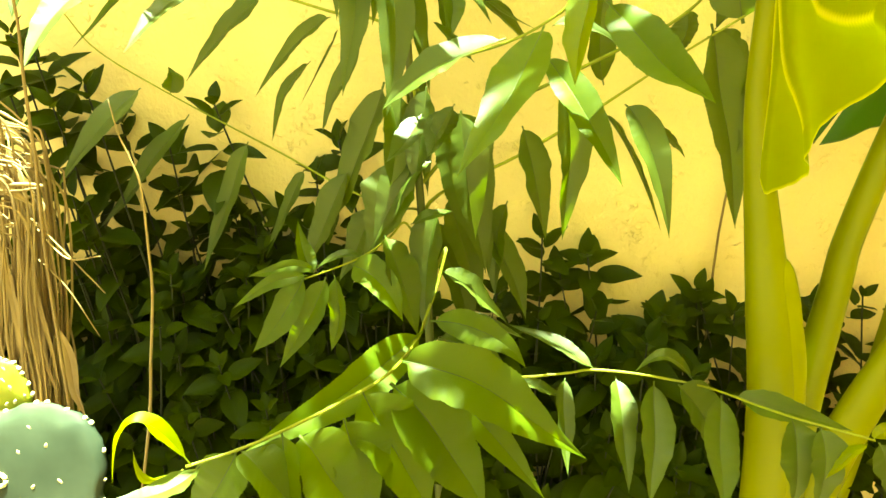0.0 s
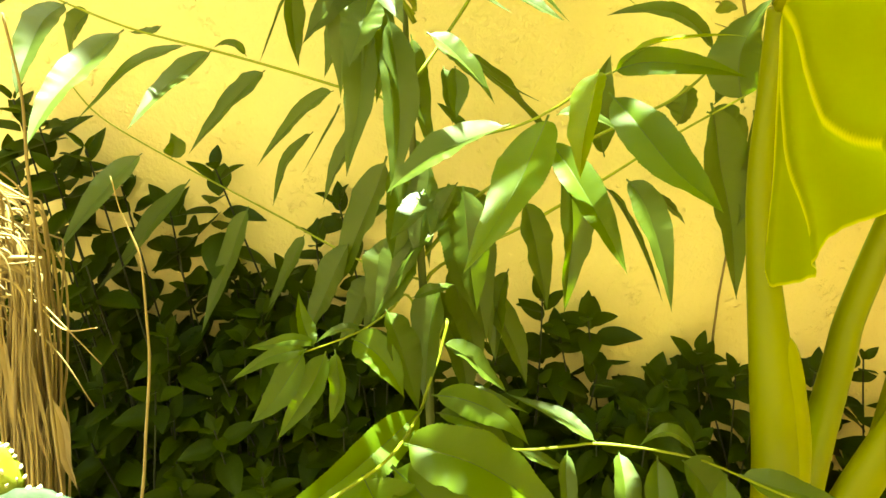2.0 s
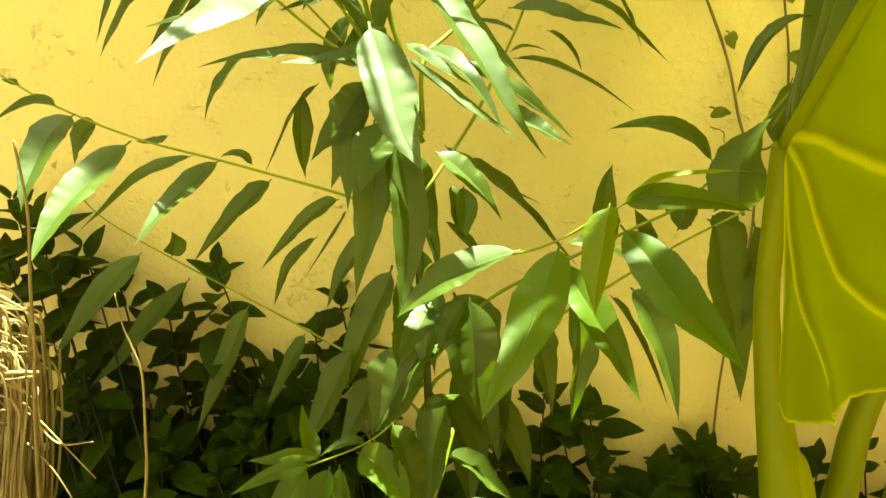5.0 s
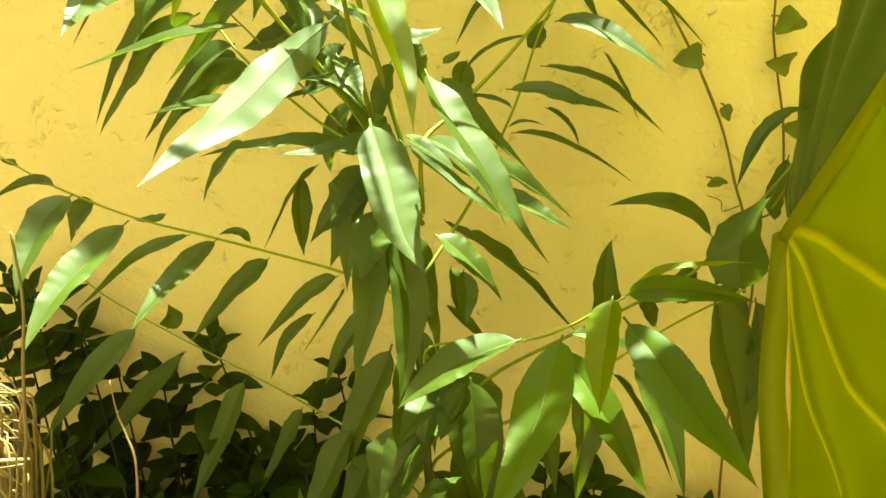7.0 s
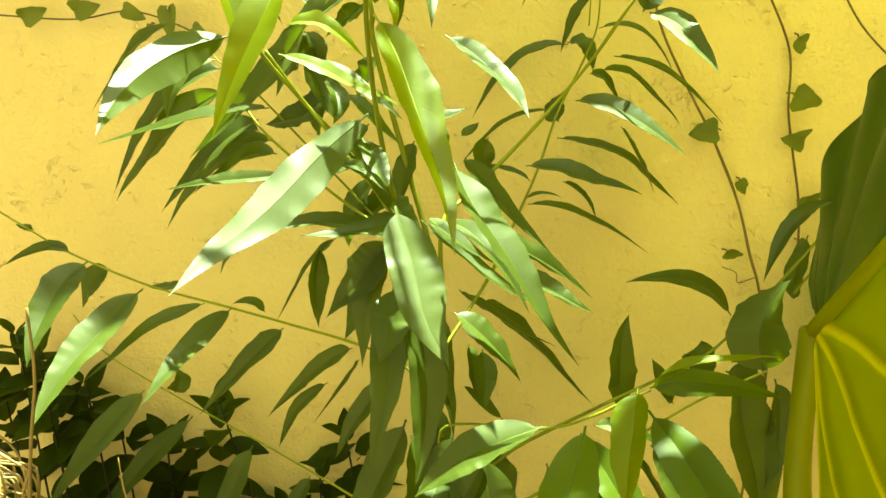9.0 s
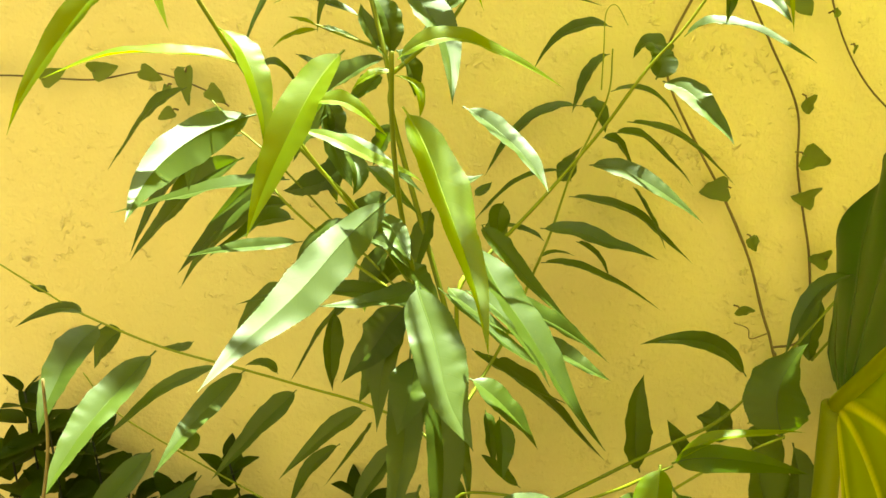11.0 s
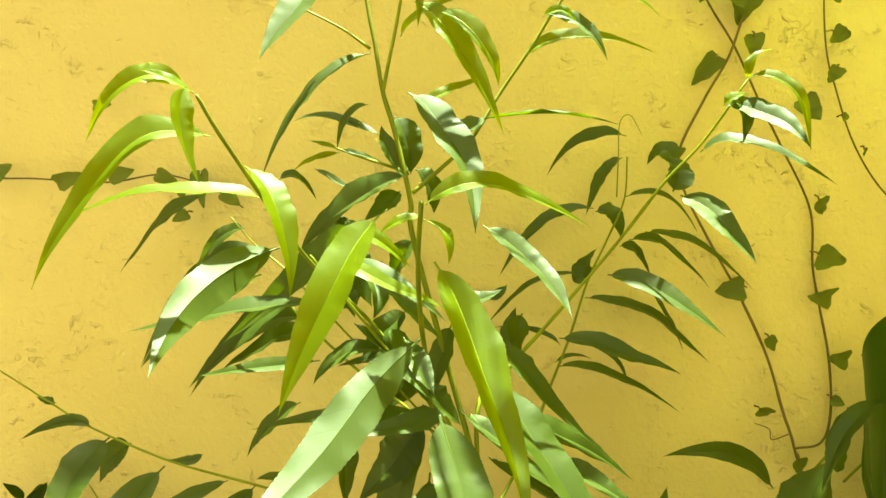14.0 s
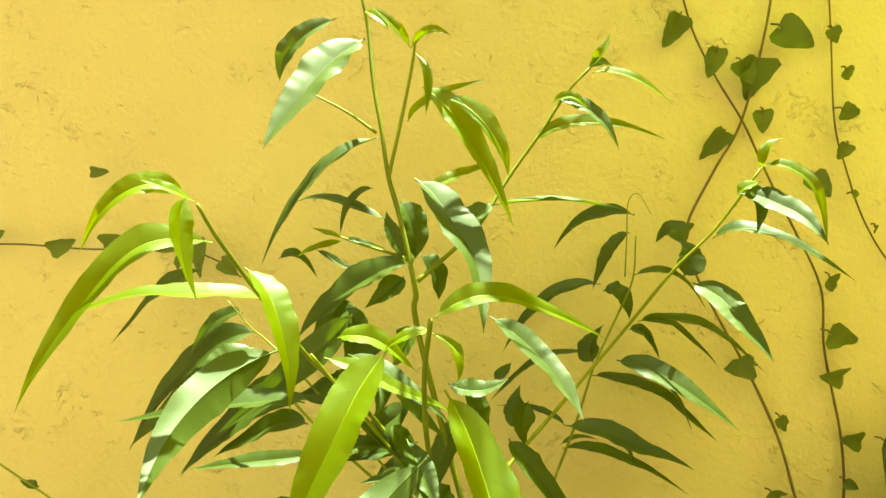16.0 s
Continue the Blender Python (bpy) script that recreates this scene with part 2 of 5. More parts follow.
def tube(line, radii, sides=8, knots=0.0, flat=1.0):
    """Vertices and faces of a round stalk along a line; knots swell it here and there."""
    verts, faces = [], []
    ref = Vector((0.13, -1, 0.21)).normalized()
    for i, q in enumerate(line):
        ahead = (line[min(i + 1, len(line) - 1)] - line[max(i - 1, 0)]).normalized()
        side = ahead.cross(ref).normalized()
        up_ = side.cross(ahead)
        r = radii(i / (len(line) - 1)) * (1 + knots * max(0, noise.noise(q * 40)))
        for k in range(sides):
            a = 2 * math.pi * k / sides
            verts.append(q + side * (r * math.cos(a)) + up_ * (r * flat * math.sin(a)))
    for i in range(len(line) - 1):
        for k in range(sides):
            a, b = i * sides + k, i * sides + (k + 1) % sides
            faces.append((a, b, b + sides, a + sides))
    faces += [tuple(range(sides))[::-1], tuple(range(len(verts) - sides, len(verts)))]
    return verts, faces


def stalk(name, parent, points, r0, r1, mat, sides=8, steps=6, knots=0.25, label="", flat=1.0):
    line = curve_through(points, steps)
    verts, faces = tube(line, lambda s: r0 + (r1 - r0) * s, sides, knots, flat)
    return part_mesh(name, mesh_from(name, verts, faces, mat), parent, label)


def stem(parent, r0, r1, *points):
    return stalk("twig", parent, points, r0, r1, TWIG, knots=0.35)


LEAF_ROWS = 90
LEAF_COLUMNS = (-1.0, -0.66, -0.32, -0.001, 0.001, 0.32, 0.66, 1.0)


def blade_width(s):
    """Half-width of a lance-shaped leaf along its length, drawn out to a fine tip."""
    if s < 0.05:
        return 0.045
    q = (s - 0.05) / 0.95
    return max(0.015, (q ** 0.60) * ((1 - q) ** 1.15) / 0.411)


# turns blades to the camera and off the sun, so they look unlit
FACING_CAMERA = (0.0, -1.0, 0.12)


def leaf(parent, base, mid, tip, width, turn=0, skin=None, fold=23.0, hint=(0.0, -1.0, 1.1), twist=0.0):
    """A lance-shaped leaf from its base over its middle to its tip: two halves creased along a raised midrib, a saw edge and a wavy margin.
    turn rolls the whole blade, twist rolls its tip against its base, in degrees."""
    skin = skin or MATURE
    base, mid, tip = Vector(base), Vector(mid), Vector(tip)
    ctrl = 2 * mid - (base + tip) / 2
    seed = base * 31 + tip * 17
    phase = 9 * noise.noise(seed)
    sway = Vector((noise.noise(seed + Vector((5, 0, 0))), noise.noise(seed + Vector((0, 5, 0))), noise.noise(seed + Vector((0, 0, 5))))) * ((tip - base).length * 0.028)
    open_ = fold * (1 + 0.5 * noise.noise(seed + Vector((9, 9, 0))))
    verts, uvs, faces, ridge = [], [], [], []
    n = len(LEAF_COLUMNS)
    for i in range(LEAF_ROWS + 1):
        s = i / LEAF_ROWS
        q = base * (1 - s) ** 2 + ctrl * (2 * s * (1 - s)) + tip * s * s
        q += sway * (math.sin(s * 7.5 + phase) * s * (1 - s) * 4)
        ahead = ((ctrl - base) * (1 - s) + (tip - ctrl) * s).normalized()
        face = Vector(hint)
        face = (face - ahead * face.dot(ahead)).normalized()
        face = Matrix.Rotation(radians(turn + twist * (s - 0.4) + 12 * noise.noise(seed + Vector((0, 0, s * 1.7)))), 3, ahead) @ face
        side = ahead.cross(face).normalized()
        half = width / 2 * blade_width(s)
        saw = 1 + (0.018 if i % 2 else -0.018)
        lift = math.tan(radians(open_))
        for k in LEAF_COLUMNS:
            a = abs(k)
            edge = Vector((math.copysign(2.0, k), s * 6.5, 0))
            ripple = half * a * a * (0.26 * noise.noise(seed + edge) + 0.07 * noise.noise(seed + edge * 2.7))
            pinch = 1 + 0.13 * noise.noise(seed + Vector((math.copysign(7.0, k), s * 4.0, 3))) + 0.07 * a * noise.noise(seed + Vector((math.copysign(4.0, k), s * 15.0, 6)))
            reach = half * k * pinch * (saw if a == 1 else 1)
            verts.append(q + side * reach + face * (half * a * lift * (1.25 - 0.45 * a) + ripple))
            uvs.append((s, 0.5 + k / 2))
        ridge.append(q - face * 0.0002)
    for i in range(LEAF_ROWS):
        for k in range(n - 1):
            if k != n // 2 - 1:
                a = i * n + k
                faces.append((a, a + 1, a + n + 1, a + n))
    blade = part_mesh("leaf", mesh_from("leaf", verts, faces, skin, uvs), parent)
    thick = 0.0003 + 0.007 * width
    rv, rf = tube(ridge[:-2], lambda s: thick * (1.05 - 0.85 * s), 5)
    part_mesh("midrib", mesh_from("midrib", rv, rf, {STRAW: STRAW, YOUNG: YOUNG_RIB}.get(skin, RIB)), blade)
    return blade


# ---- the large structure ----
def plaster_wall():
    verts, faces = [], []
    nx, nz, x0, x1, top = 200, 90, -4.0, 4.0, 2.75
    for j in range(nz + 1):
        for i in range(nx + 1):
            x, z = x0 + (x1 - x0) * i / nx, -0.1 + (top + 0.1) * j / nz
            y = 1.2 + 0.006 * noise.noise(Vector((x * 1.3, z * 1.3, 0))) + 0.0025 * noise.noise(Vector((x * 7, z * 7, 3)))
            verts.append((x, y, z))
    for j in range(nz):
        for i in range(nx):
            a = j * (nx + 1) + i
            faces.append((a, a + 1, a + nx + 2, a + nx + 1))
    front = len(verts)
    verts += [(x0, 1.42, -0.1), (x1, 1.42, -0.1), (x1, 1.42, top), (x0, 1.42, top)]
    row = list(range(nx + 1))
    faces.append((front + 1, front, front + 3, front + 2))
    faces.append(tuple([front + 3] + [nz * (nx + 1) + i for i in row] + [front + 2]))
    faces.append(tuple([0 + j * (nx + 1) for j in range(nz + 1)] + [front + 3, front]))
    faces.append(tuple([nx + j * (nx + 1) for j in range(nz + 1)][::-1] + [front + 1, front + 2]))
    return tagged(new("wall_garden", mesh_from("wall_garden", verts, faces, PLASTER)), "yellow painted plaster garden wall with fine cracks", "wall", kind="structure")


plaster_wall()


def unseen_wall(name, x0, x1, y0, y1, top):
    """An unseen plain wall with softened top edges, added to shape the light."""
    bm = bmesh.new()
    bmesh.ops.create_cube(bm, size=1)
    for v in bm.verts:
        v.co = Vector(((x0 + x1) / 2 + v.co.x * (x1 - x0), (y0 + y1) / 2 + v.co.y * (y1 - y0), (top - 0.1) / 2 + v.co.z * (top + 0.1)))
    bmesh.ops.bevel(bm, geom=[e for e in bm.edges if min(v.co.z for v in e.verts) > 1], offset=0.02, segments=3, affect="EDGES")
    me = bpy.data.meshes.new(name)
    bm.to_mesh(me)
    bm.free()
    me.materials.append(PLASTER)
    return tagged(new(name, me), "unseen plain yellow plaster wall added to shape the light", "wall", kind="structure")


# added out of view: they bounce yellow light and block low sky
unseen_wall("unseen_wall_opposite", -4.0, 4.0, -2.0, -1.8, 4.4)
unseen_wall("unseen_wall_side", 1.1, 1.3, -1.795, 1.19, 3.0)
gv, gf, n_side = [], [], 80
for j in range(n_side + 1):
    for i in range(n_side + 1):
        a, b = 2 * i / n_side - 1, 2 * j / n_side - 1
        x, y = 60 * a * abs(a) ** 2.2, 60 * b * abs(b) ** 2.2
        near = math.exp(-(x * x + y * y) / 20)
        gv.append((x, y, near * (0.03 * noise.noise(Vector((x * 2, y * 2, 0))) + 0.012 * noise.noise(Vector((x * 9, y * 9, 2))))))
for j in range(n_side):
    for i in range(n_side):
        a = j * (n_side + 1) + i
        gf.append((a, a + 1, a + n_side + 2, a + n_side + 1))
tagged(new("ground", mesh_from("ground", gv, gf, SOIL)), "brown dry garden soil", "ground", kind="structure")

# ---- the shrub with lance-shaped leaves ----
shrub = thing("willow_leaved_shrub", (0.1, 1.0, 0.0), "tall shrub with long lance-shaped serrated green leaves before the wall", "shrub")
stalk("trunk", shrub, [(0.1, 1.0, -0.02), (0.11, 0.99, 0.3), (0.1, 0.985, 0.62), (0.095, 0.97, 0.86), (0.085, 0.975, 1.06), (0.08, 0.975, 1.2)], 0.008, 0.0025, TRUNK, sides=10, label="slim brown woody trunk")
stem(shrub, 0.0025, 0.0011, (0.089, 0.975, 1.200), (0.032, 0.980, 1.396), (0.028, 0.970, 1.435), (0.021, 0.970, 1.466), (0.012, 0.975, 1.500), (0.003, 0.980, 1.528), (-0.004, 0.985, 1.566), (-0.011, 0.990, 1.599), (-0.018, 1.000, 1.648), (-0.023, 1.000, 1.671), (-0.030, 1.000, 1.694))
stem(shrub, 0.0017, 0.0010, (0.003, 0.980, 1.526), (0.007, 0.980, 1.547), (0.014, 0.985, 1.585), (0.020, 0.985, 1.621), (0.022, 0.985, 1.644))
stem(shrub, 0.0014, 0.0008, (-0.008, 0.985, 1.563), (-0.032, 0.985, 1.579), (-0.061, 0.985, 1.593))
stem(shrub, 0.0014, 0.0008, (0.025, 0.970, 1.461), (0.003, 0.965, 1.468), (-0.014, 0.960, 1.473), (-0.031, 0.955, 1.479))
stem(shrub, 0.0025, 0.0015, (0.089, 0.975, 1.186), (0.056, 0.965, 1.246), (0.047, 0.940, 1.292), (0.040, 0.900, 1.345), (0.038, 0.850, 1.398), (0.041, 0.800, 1.442))
stem(shrub, 0.0019, 0.0010, (0.029, 0.975, 1.444), (0.059, 0.985, 1.471), (0.078, 0.990, 1.490), (0.102, 1.000, 1.530), (0.128, 1.000, 1.569), (0.148, 1.000, 1.602), (0.168, 1.000, 1.625))
stem(shrub, 0.0022, 0.0010, (0.089, 0.975, 1.196), (0.089, 0.990, 1.256), (0.115, 1.010, 1.283), (0.166, 1.040, 1.331), (0.225, 1.050, 1.401), (0.258, 1.030, 1.456), (0.286, 1.015, 1.493), (0.316, 1.000, 1.546))
stem(shrub, 0.0017, 0.0008, (0.090, 0.975, 1.138), (0.135, 1.020, 1.198), (0.163, 1.060, 1.247), (0.186, 1.080, 1.296), (0.205, 1.090, 1.354), (0.227, 1.100, 1.399), (0.242, 1.100, 1.439), (0.243, 1.100, 1.482))
stem(shrub, 0.0008, 0.0003, (0.234, 1.100, 1.441), (0.234, 1.100, 1.482), (0.234, 1.100, 1.516), (0.244, 1.100, 1.524), (0.257, 1.100, 1.505))
stem(shrub, 0.0019, 0.0010, (0.089, 0.975, 1.200), (0.010, 0.965, 1.318), (-0.024, 0.940, 1.363), (-0.046, 0.910, 1.395), (-0.065, 0.870, 1.437), (-0.075, 0.840, 1.464), (-0.083, 0.820, 1.485), (-0.089, 0.810, 1.501))
stem(shrub, 0.0010, 0.0005, (0.089, 0.975, 1.200), (-0.060, 0.990, 1.354), (-0.097, 1.000, 1.386), (-0.112, 1.000, 1.398), (-0.131, 1.000, 1.420))
stem(shrub, 0.0014, 0.0010, (0.089, 0.975, 1.193), (0.035, 0.970, 1.253), (-0.010, 0.975, 1.286), (-0.050, 0.980, 1.320), (-0.070, 0.985, 1.338), (-0.088, 0.990, 1.360))
stem(shrub, 0.0017, 0.0010, (0.089, 0.975, 1.200), (0.048, 0.955, 1.276), (0.022, 0.950, 1.303), (-0.004, 0.940, 1.338), (-0.024, 0.920, 1.369), (-0.042, 0.900, 1.399))
stem(shrub, 0.0014, 0.0008, (0.093, 0.975, 1.018), (0.095, 0.960, 1.070), (0.173, 0.885, 1.110), (0.206, 0.868, 1.130), (0.224, 0.858, 1.146), (0.244, 0.852, 1.160))
stem(shrub, 0.0022, 0.0010, (0.096, 0.975, 0.867), (0.100, 0.990, 0.927), (0.196, 1.000, 0.977), (0.273, 1.010, 1.022), (0.346, 1.010, 1.073), (0.403, 0.990, 1.117))
stem(shrub, 0.0022, 0.0010, (0.094, 0.975, 0.955), (0.153, 1.000, 1.015), (0.236, 1.020, 1.053), (0.312, 1.030, 1.088), (0.351, 1.030, 1.109), (0.384, 1.030, 1.141), (0.440, 1.020, 1.225), (0.471, 1.010, 1.282))
stem(shrub, 0.0019, 0.0010, (0.096, 0.975, 0.826), (0.118, 0.960, 0.886), (0.110, 0.940, 0.855), (0.098, 0.913, 0.829), (0.091, 0.880, 0.823), (0.072, 0.800, 0.840), (0.039, 0.740, 0.855), (0.004, 0.700, 0.861), (-0.023, 0.680, 0.861), (-0.052, 0.660, 0.864))
stem(shrub, 0.0014, 0.0008, (0.096, 0.975, 0.855), (0.077, 0.960, 0.915), (0.059, 0.950, 0.903), (0.031, 0.930, 0.890), (-0.016, 0.920, 0.874), (-0.052, 0.910, 0.867))
stem(shrub, 0.0017, 0.0010, (0.110, 0.970, 0.714), (0.194, 0.930, 0.739), (0.250, 0.925, 0.749), (0.280, 0.922, 0.756), (0.329, 0.918, 0.754), (0.383, 0.912, 0.747), (0.398, 0.870, 0.769), (0.434, 0.811, 0.789), (0.490, 0.770, 0.797))
stem(shrub, 0.0017, 0.0008, (0.092, 0.975, 1.051), (0.061, 0.990, 1.111), (0.004, 1.040, 1.118), (-0.066, 1.040, 1.139), (-0.129, 1.042, 1.156), (-0.210, 1.045, 1.177), (-0.288, 1.050, 1.208), (-0.327, 1.055, 1.229), (-0.390, 1.060, 1.267))
stem(shrub, 0.0017, 0.0008, (0.096, 0.975, 0.853), (0.094, 0.990, 0.913), (0.045, 1.060, 0.893), (-0.022, 1.100, 0.907), (-0.092, 1.110, 0.945), (-0.142, 1.120, 0.969), (-0.229, 1.125, 1.018), (-0.307, 1.130, 1.068), (-0.339, 1.130, 1.114))
leaf(shrub, (-0.094, 0.810, 1.505), (-0.122, 0.801, 1.508), (-0.148, 0.800, 1.473), 0.019, turn=-14, skin=YOUNG)
leaf(shrub, (-0.090, 0.810, 1.502), (-0.104, 0.801, 1.510), (-0.116, 0.800, 1.513), 0.009, skin=YOUNG)
leaf(shrub, (-0.091, 0.800, 1.505), (-0.091, 0.791, 1.481), (-0.081, 0.790, 1.450), 0.017, turn=-47, skin=YOUNG)
leaf(shrub, (-0.087, 0.830, 1.479), (-0.132, 0.800, 1.464), (-0.170, 0.780, 1.392), 0.025, turn=-8, skin=YOUNG)
leaf(shrub, (-0.067, 0.870, 1.440), (-0.120, 0.856, 1.446), (-0.192, 0.850, 1.426), 0.022, turn=18, skin=YOUNG)
leaf(shrub, (-0.077, 0.860, 1.462), (-0.050, 0.841, 1.433), (-0.041, 0.830, 1.380), 0.027, turn=-34, skin=YOUNG)
leaf(shrub, (-0.058, 0.875, 1.407), (-0.096, 0.830, 1.384), (-0.106, 0.775, 1.345), 0.036, turn=-33, fold=-18)
leaf(shrub, (-0.112, 1.020, 1.390), (-0.172, 1.031, 1.359), (-0.237, 1.050, 1.270), 0.039, turn=-4)
leaf(shrub, (-0.119, 1.000, 1.410), (-0.147, 1.011, 1.399), (-0.177, 1.030, 1.359), 0.020, turn=-11)
leaf(shrub, (-0.191, 1.100, 1.436), (-0.245, 1.126, 1.406), (-0.308, 1.160, 1.346), 0.027, turn=-6)
leaf(shrub, (-0.077, 1.000, 1.346), (-0.125, 1.012, 1.314), (-0.184, 1.033, 1.255), 0.040)
leaf(shrub, (-0.062, 1.000, 1.316), (-0.100, 1.011, 1.307), (-0.152, 1.030, 1.273), 0.033, turn=6)
leaf(shrub, (-0.049, 0.930, 1.358), (-0.111, 0.946, 1.348), (-0.212, 0.970, 1.323), 0.029, turn=20)
leaf(shrub, (0.022, 0.745, 1.437), (0.001, 0.728, 1.403), (-0.020, 0.713, 1.348), 0.029, turn=7, skin=YOUNG, twist=-30)
leaf(shrub, (0.041, 0.820, 1.358), (-0.008, 0.778, 1.311), (-0.047, 0.715, 1.271), 0.037, turn=-6, fold=-15)
leaf(shrub, (0.052, 0.950, 1.247), (-0.011, 0.936, 1.266), (-0.095, 0.930, 1.255), 0.026, turn=14)
leaf(shrub, (0.054, 0.872, 1.291), (0.072, 0.834, 1.241), (0.094, 0.800, 1.197), 0.048, turn=2, fold=9)
leaf(shrub, (0.049, 0.775, 1.411), (0.076, 0.742, 1.359), (0.093, 0.690, 1.300), 0.031, turn=-14, skin=YOUNG, twist=-40)
leaf(shrub, (0.095, 0.840, 1.326), (0.125, 0.805, 1.275), (0.172, 0.776, 1.211), 0.039, turn=-30, fold=18)
leaf(shrub, (0.103, 0.950, 1.258), (0.165, 0.970, 1.235), (0.232, 0.997, 1.185), 0.030, turn=-10)
leaf(shrub, (0.070, 0.950, 1.267), (0.128, 0.936, 1.223), (0.174, 0.930, 1.197), 0.022, turn=-26)
leaf(shrub, (0.162, 0.960, 1.224), (0.187, 0.946, 1.206), (0.219, 0.940, 1.190), 0.023, turn=-12)
leaf(shrub, (0.100, 0.970, 1.178), (0.132, 0.961, 1.155), (0.163, 0.960, 1.115), 0.034, turn=-19)
leaf(shrub, (0.115, 0.970, 1.148), (0.119, 0.961, 1.125), (0.124, 0.960, 1.096), 0.021, turn=-27)
leaf(shrub, (0.136, 1.120, 1.145), (0.198, 1.151, 1.082), (0.288, 1.190, 0.982), 0.040, turn=-25)
leaf(shrub, (0.109, 1.100, 1.161), (0.151, 1.106, 1.128), (0.226, 1.120, 1.087), 0.024, turn=-36)
leaf(shrub, (0.047, 0.955, 1.210), (0.042, 0.930, 1.134), (0.032, 0.895, 1.065), 0.039, turn=8)
leaf(shrub, (0.066, 0.955, 1.195), (0.077, 0.930, 1.121), (0.069, 0.900, 1.046), 0.042, turn=-12)
leaf(shrub, (0.041, 0.990, 1.240), (0.015, 0.985, 1.207), (-0.018, 0.985, 1.166), 0.049, turn=8)
leaf(shrub, (-0.029, 1.020, 1.226), (-0.034, 1.021, 1.183), (-0.034, 1.030, 1.139), 0.027, turn=-46)
leaf(shrub, (-0.013, 1.020, 1.235), (-0.043, 1.031, 1.201), (-0.081, 1.050, 1.140), 0.021, turn=26)
leaf(shrub, (0.054, 0.980, 1.235), (0.058, 0.971, 1.169), (0.051, 0.970, 1.114), 0.028, turn=-36)
leaf(shrub, (-0.033, 0.900, 1.397), (0.012, 0.896, 1.382), (0.058, 0.900, 1.360), 0.017, turn=-4, skin=YOUNG)
leaf(shrub, (-0.021, 0.880, 1.415), (0.004, 0.876, 1.415), (0.033, 0.880, 1.393), 0.019, turn=2, skin=YOUNG)
leaf(shrub, (-0.027, 0.980, 1.412), (-0.017, 0.971, 1.375), (-0.004, 0.970, 1.348), 0.036, turn=-30)
leaf(shrub, (0.013, 0.950, 1.335), (0.025, 0.946, 1.317), (0.047, 0.950, 1.290), 0.023, turn=-18)
leaf(shrub, (-0.048, 0.970, 1.301), (-0.101, 0.966, 1.295), (-0.152, 0.970, 1.286), 0.018, turn=13)
leaf(shrub, (-0.071, 1.030, 1.325), (-0.136, 1.061, 1.303), (-0.209, 1.100, 1.224), 0.032, turn=-12)
leaf(shrub, (-0.090, 1.050, 1.333), (-0.123, 1.061, 1.326), (-0.170, 1.080, 1.281), 0.023, turn=-10)
leaf(shrub, (-0.102, 0.990, 1.371), (-0.176, 1.038, 1.330), (-0.258, 1.095, 1.255), 0.038, turn=-22)
leaf(shrub, (-0.092, 0.940, 1.394), (-0.116, 0.926, 1.380), (-0.125, 0.920, 1.348), 0.026, turn=-4)
leaf(shrub, (-0.014, 0.980, 1.366), (-0.040, 0.986, 1.349), (-0.071, 1.000, 1.342), 0.039, turn=-7)
leaf(shrub, (-0.018, 0.930, 1.422), (-0.060, 0.951, 1.377), (-0.134, 0.980, 1.312), 0.037, turn=-12)
leaf(shrub, (-0.065, 0.970, 1.264), (-0.094, 0.981, 1.239), (-0.120, 1.000, 1.202), 0.022)
leaf(shrub, (-0.007, 0.980, 1.559), (-0.057, 0.971, 1.522), (-0.096, 0.970, 1.453), 0.024, turn=20)
leaf(shrub, (-0.019, 0.985, 1.638), (-0.055, 0.955, 1.597), (-0.083, 0.920, 1.541), 0.043, turn=-5)
leaf(shrub, (-0.043, 0.990, 1.655), (-0.078, 0.990, 1.632), (-0.088, 0.990, 1.603), 0.027, turn=-11)
leaf(shrub, (0.001, 1.000, 1.492), (-0.044, 1.006, 1.508), (-0.081, 1.020, 1.505), 0.015, turn=6)
leaf(shrub, (-0.011, 1.000, 1.519), (-0.029, 0.996, 1.507), (-0.038, 1.000, 1.478), 0.011, turn=3)
leaf(shrub, (0.022, 0.985, 1.628), (0.032, 0.968, 1.606), (0.032, 0.960, 1.575), 0.013, turn=-25, skin=YOUNG)
leaf(shrub, (0.018, 0.985, 1.632), (0.033, 0.974, 1.643), (0.050, 0.970, 1.639), 0.012, turn=24, skin=YOUNG)
leaf(shrub, (0.018, 0.985, 1.632), (0.004, 0.974, 1.647), (-0.013, 0.970, 1.659), 0.015, turn=-13, skin=YOUNG)
leaf(shrub, (0.017, 0.985, 1.573), (0.038, 0.974, 1.592), (0.081, 0.970, 1.606), 0.013, turn=9, skin=YOUNG)
leaf(shrub, (0.029, 0.975, 1.599), (0.065, 0.958, 1.561), (0.102, 0.950, 1.491), 0.029, turn=-5, skin=YOUNG)
leaf(shrub, (0.047, 0.970, 1.592), (0.081, 0.956, 1.567), (0.097, 0.950, 1.528), 0.023, skin=YOUNG)
leaf(shrub, (0.024, 0.980, 1.527), (0.064, 0.945, 1.482), (0.078, 0.900, 1.417), 0.041, turn=-15)
leaf(shrub, (0.032, 0.990, 1.519), (0.063, 0.991, 1.532), (0.092, 1.000, 1.546), 0.015, turn=4, skin=YOUNG)
leaf(shrub, (0.012, 1.000, 1.509), (0.023, 0.996, 1.487), (0.026, 1.000, 1.460), 0.038, turn=-24)
leaf(shrub, (0.031, 0.985, 1.464), (0.043, 0.988, 1.449), (0.047, 1.000, 1.426), 0.029, turn=-12)
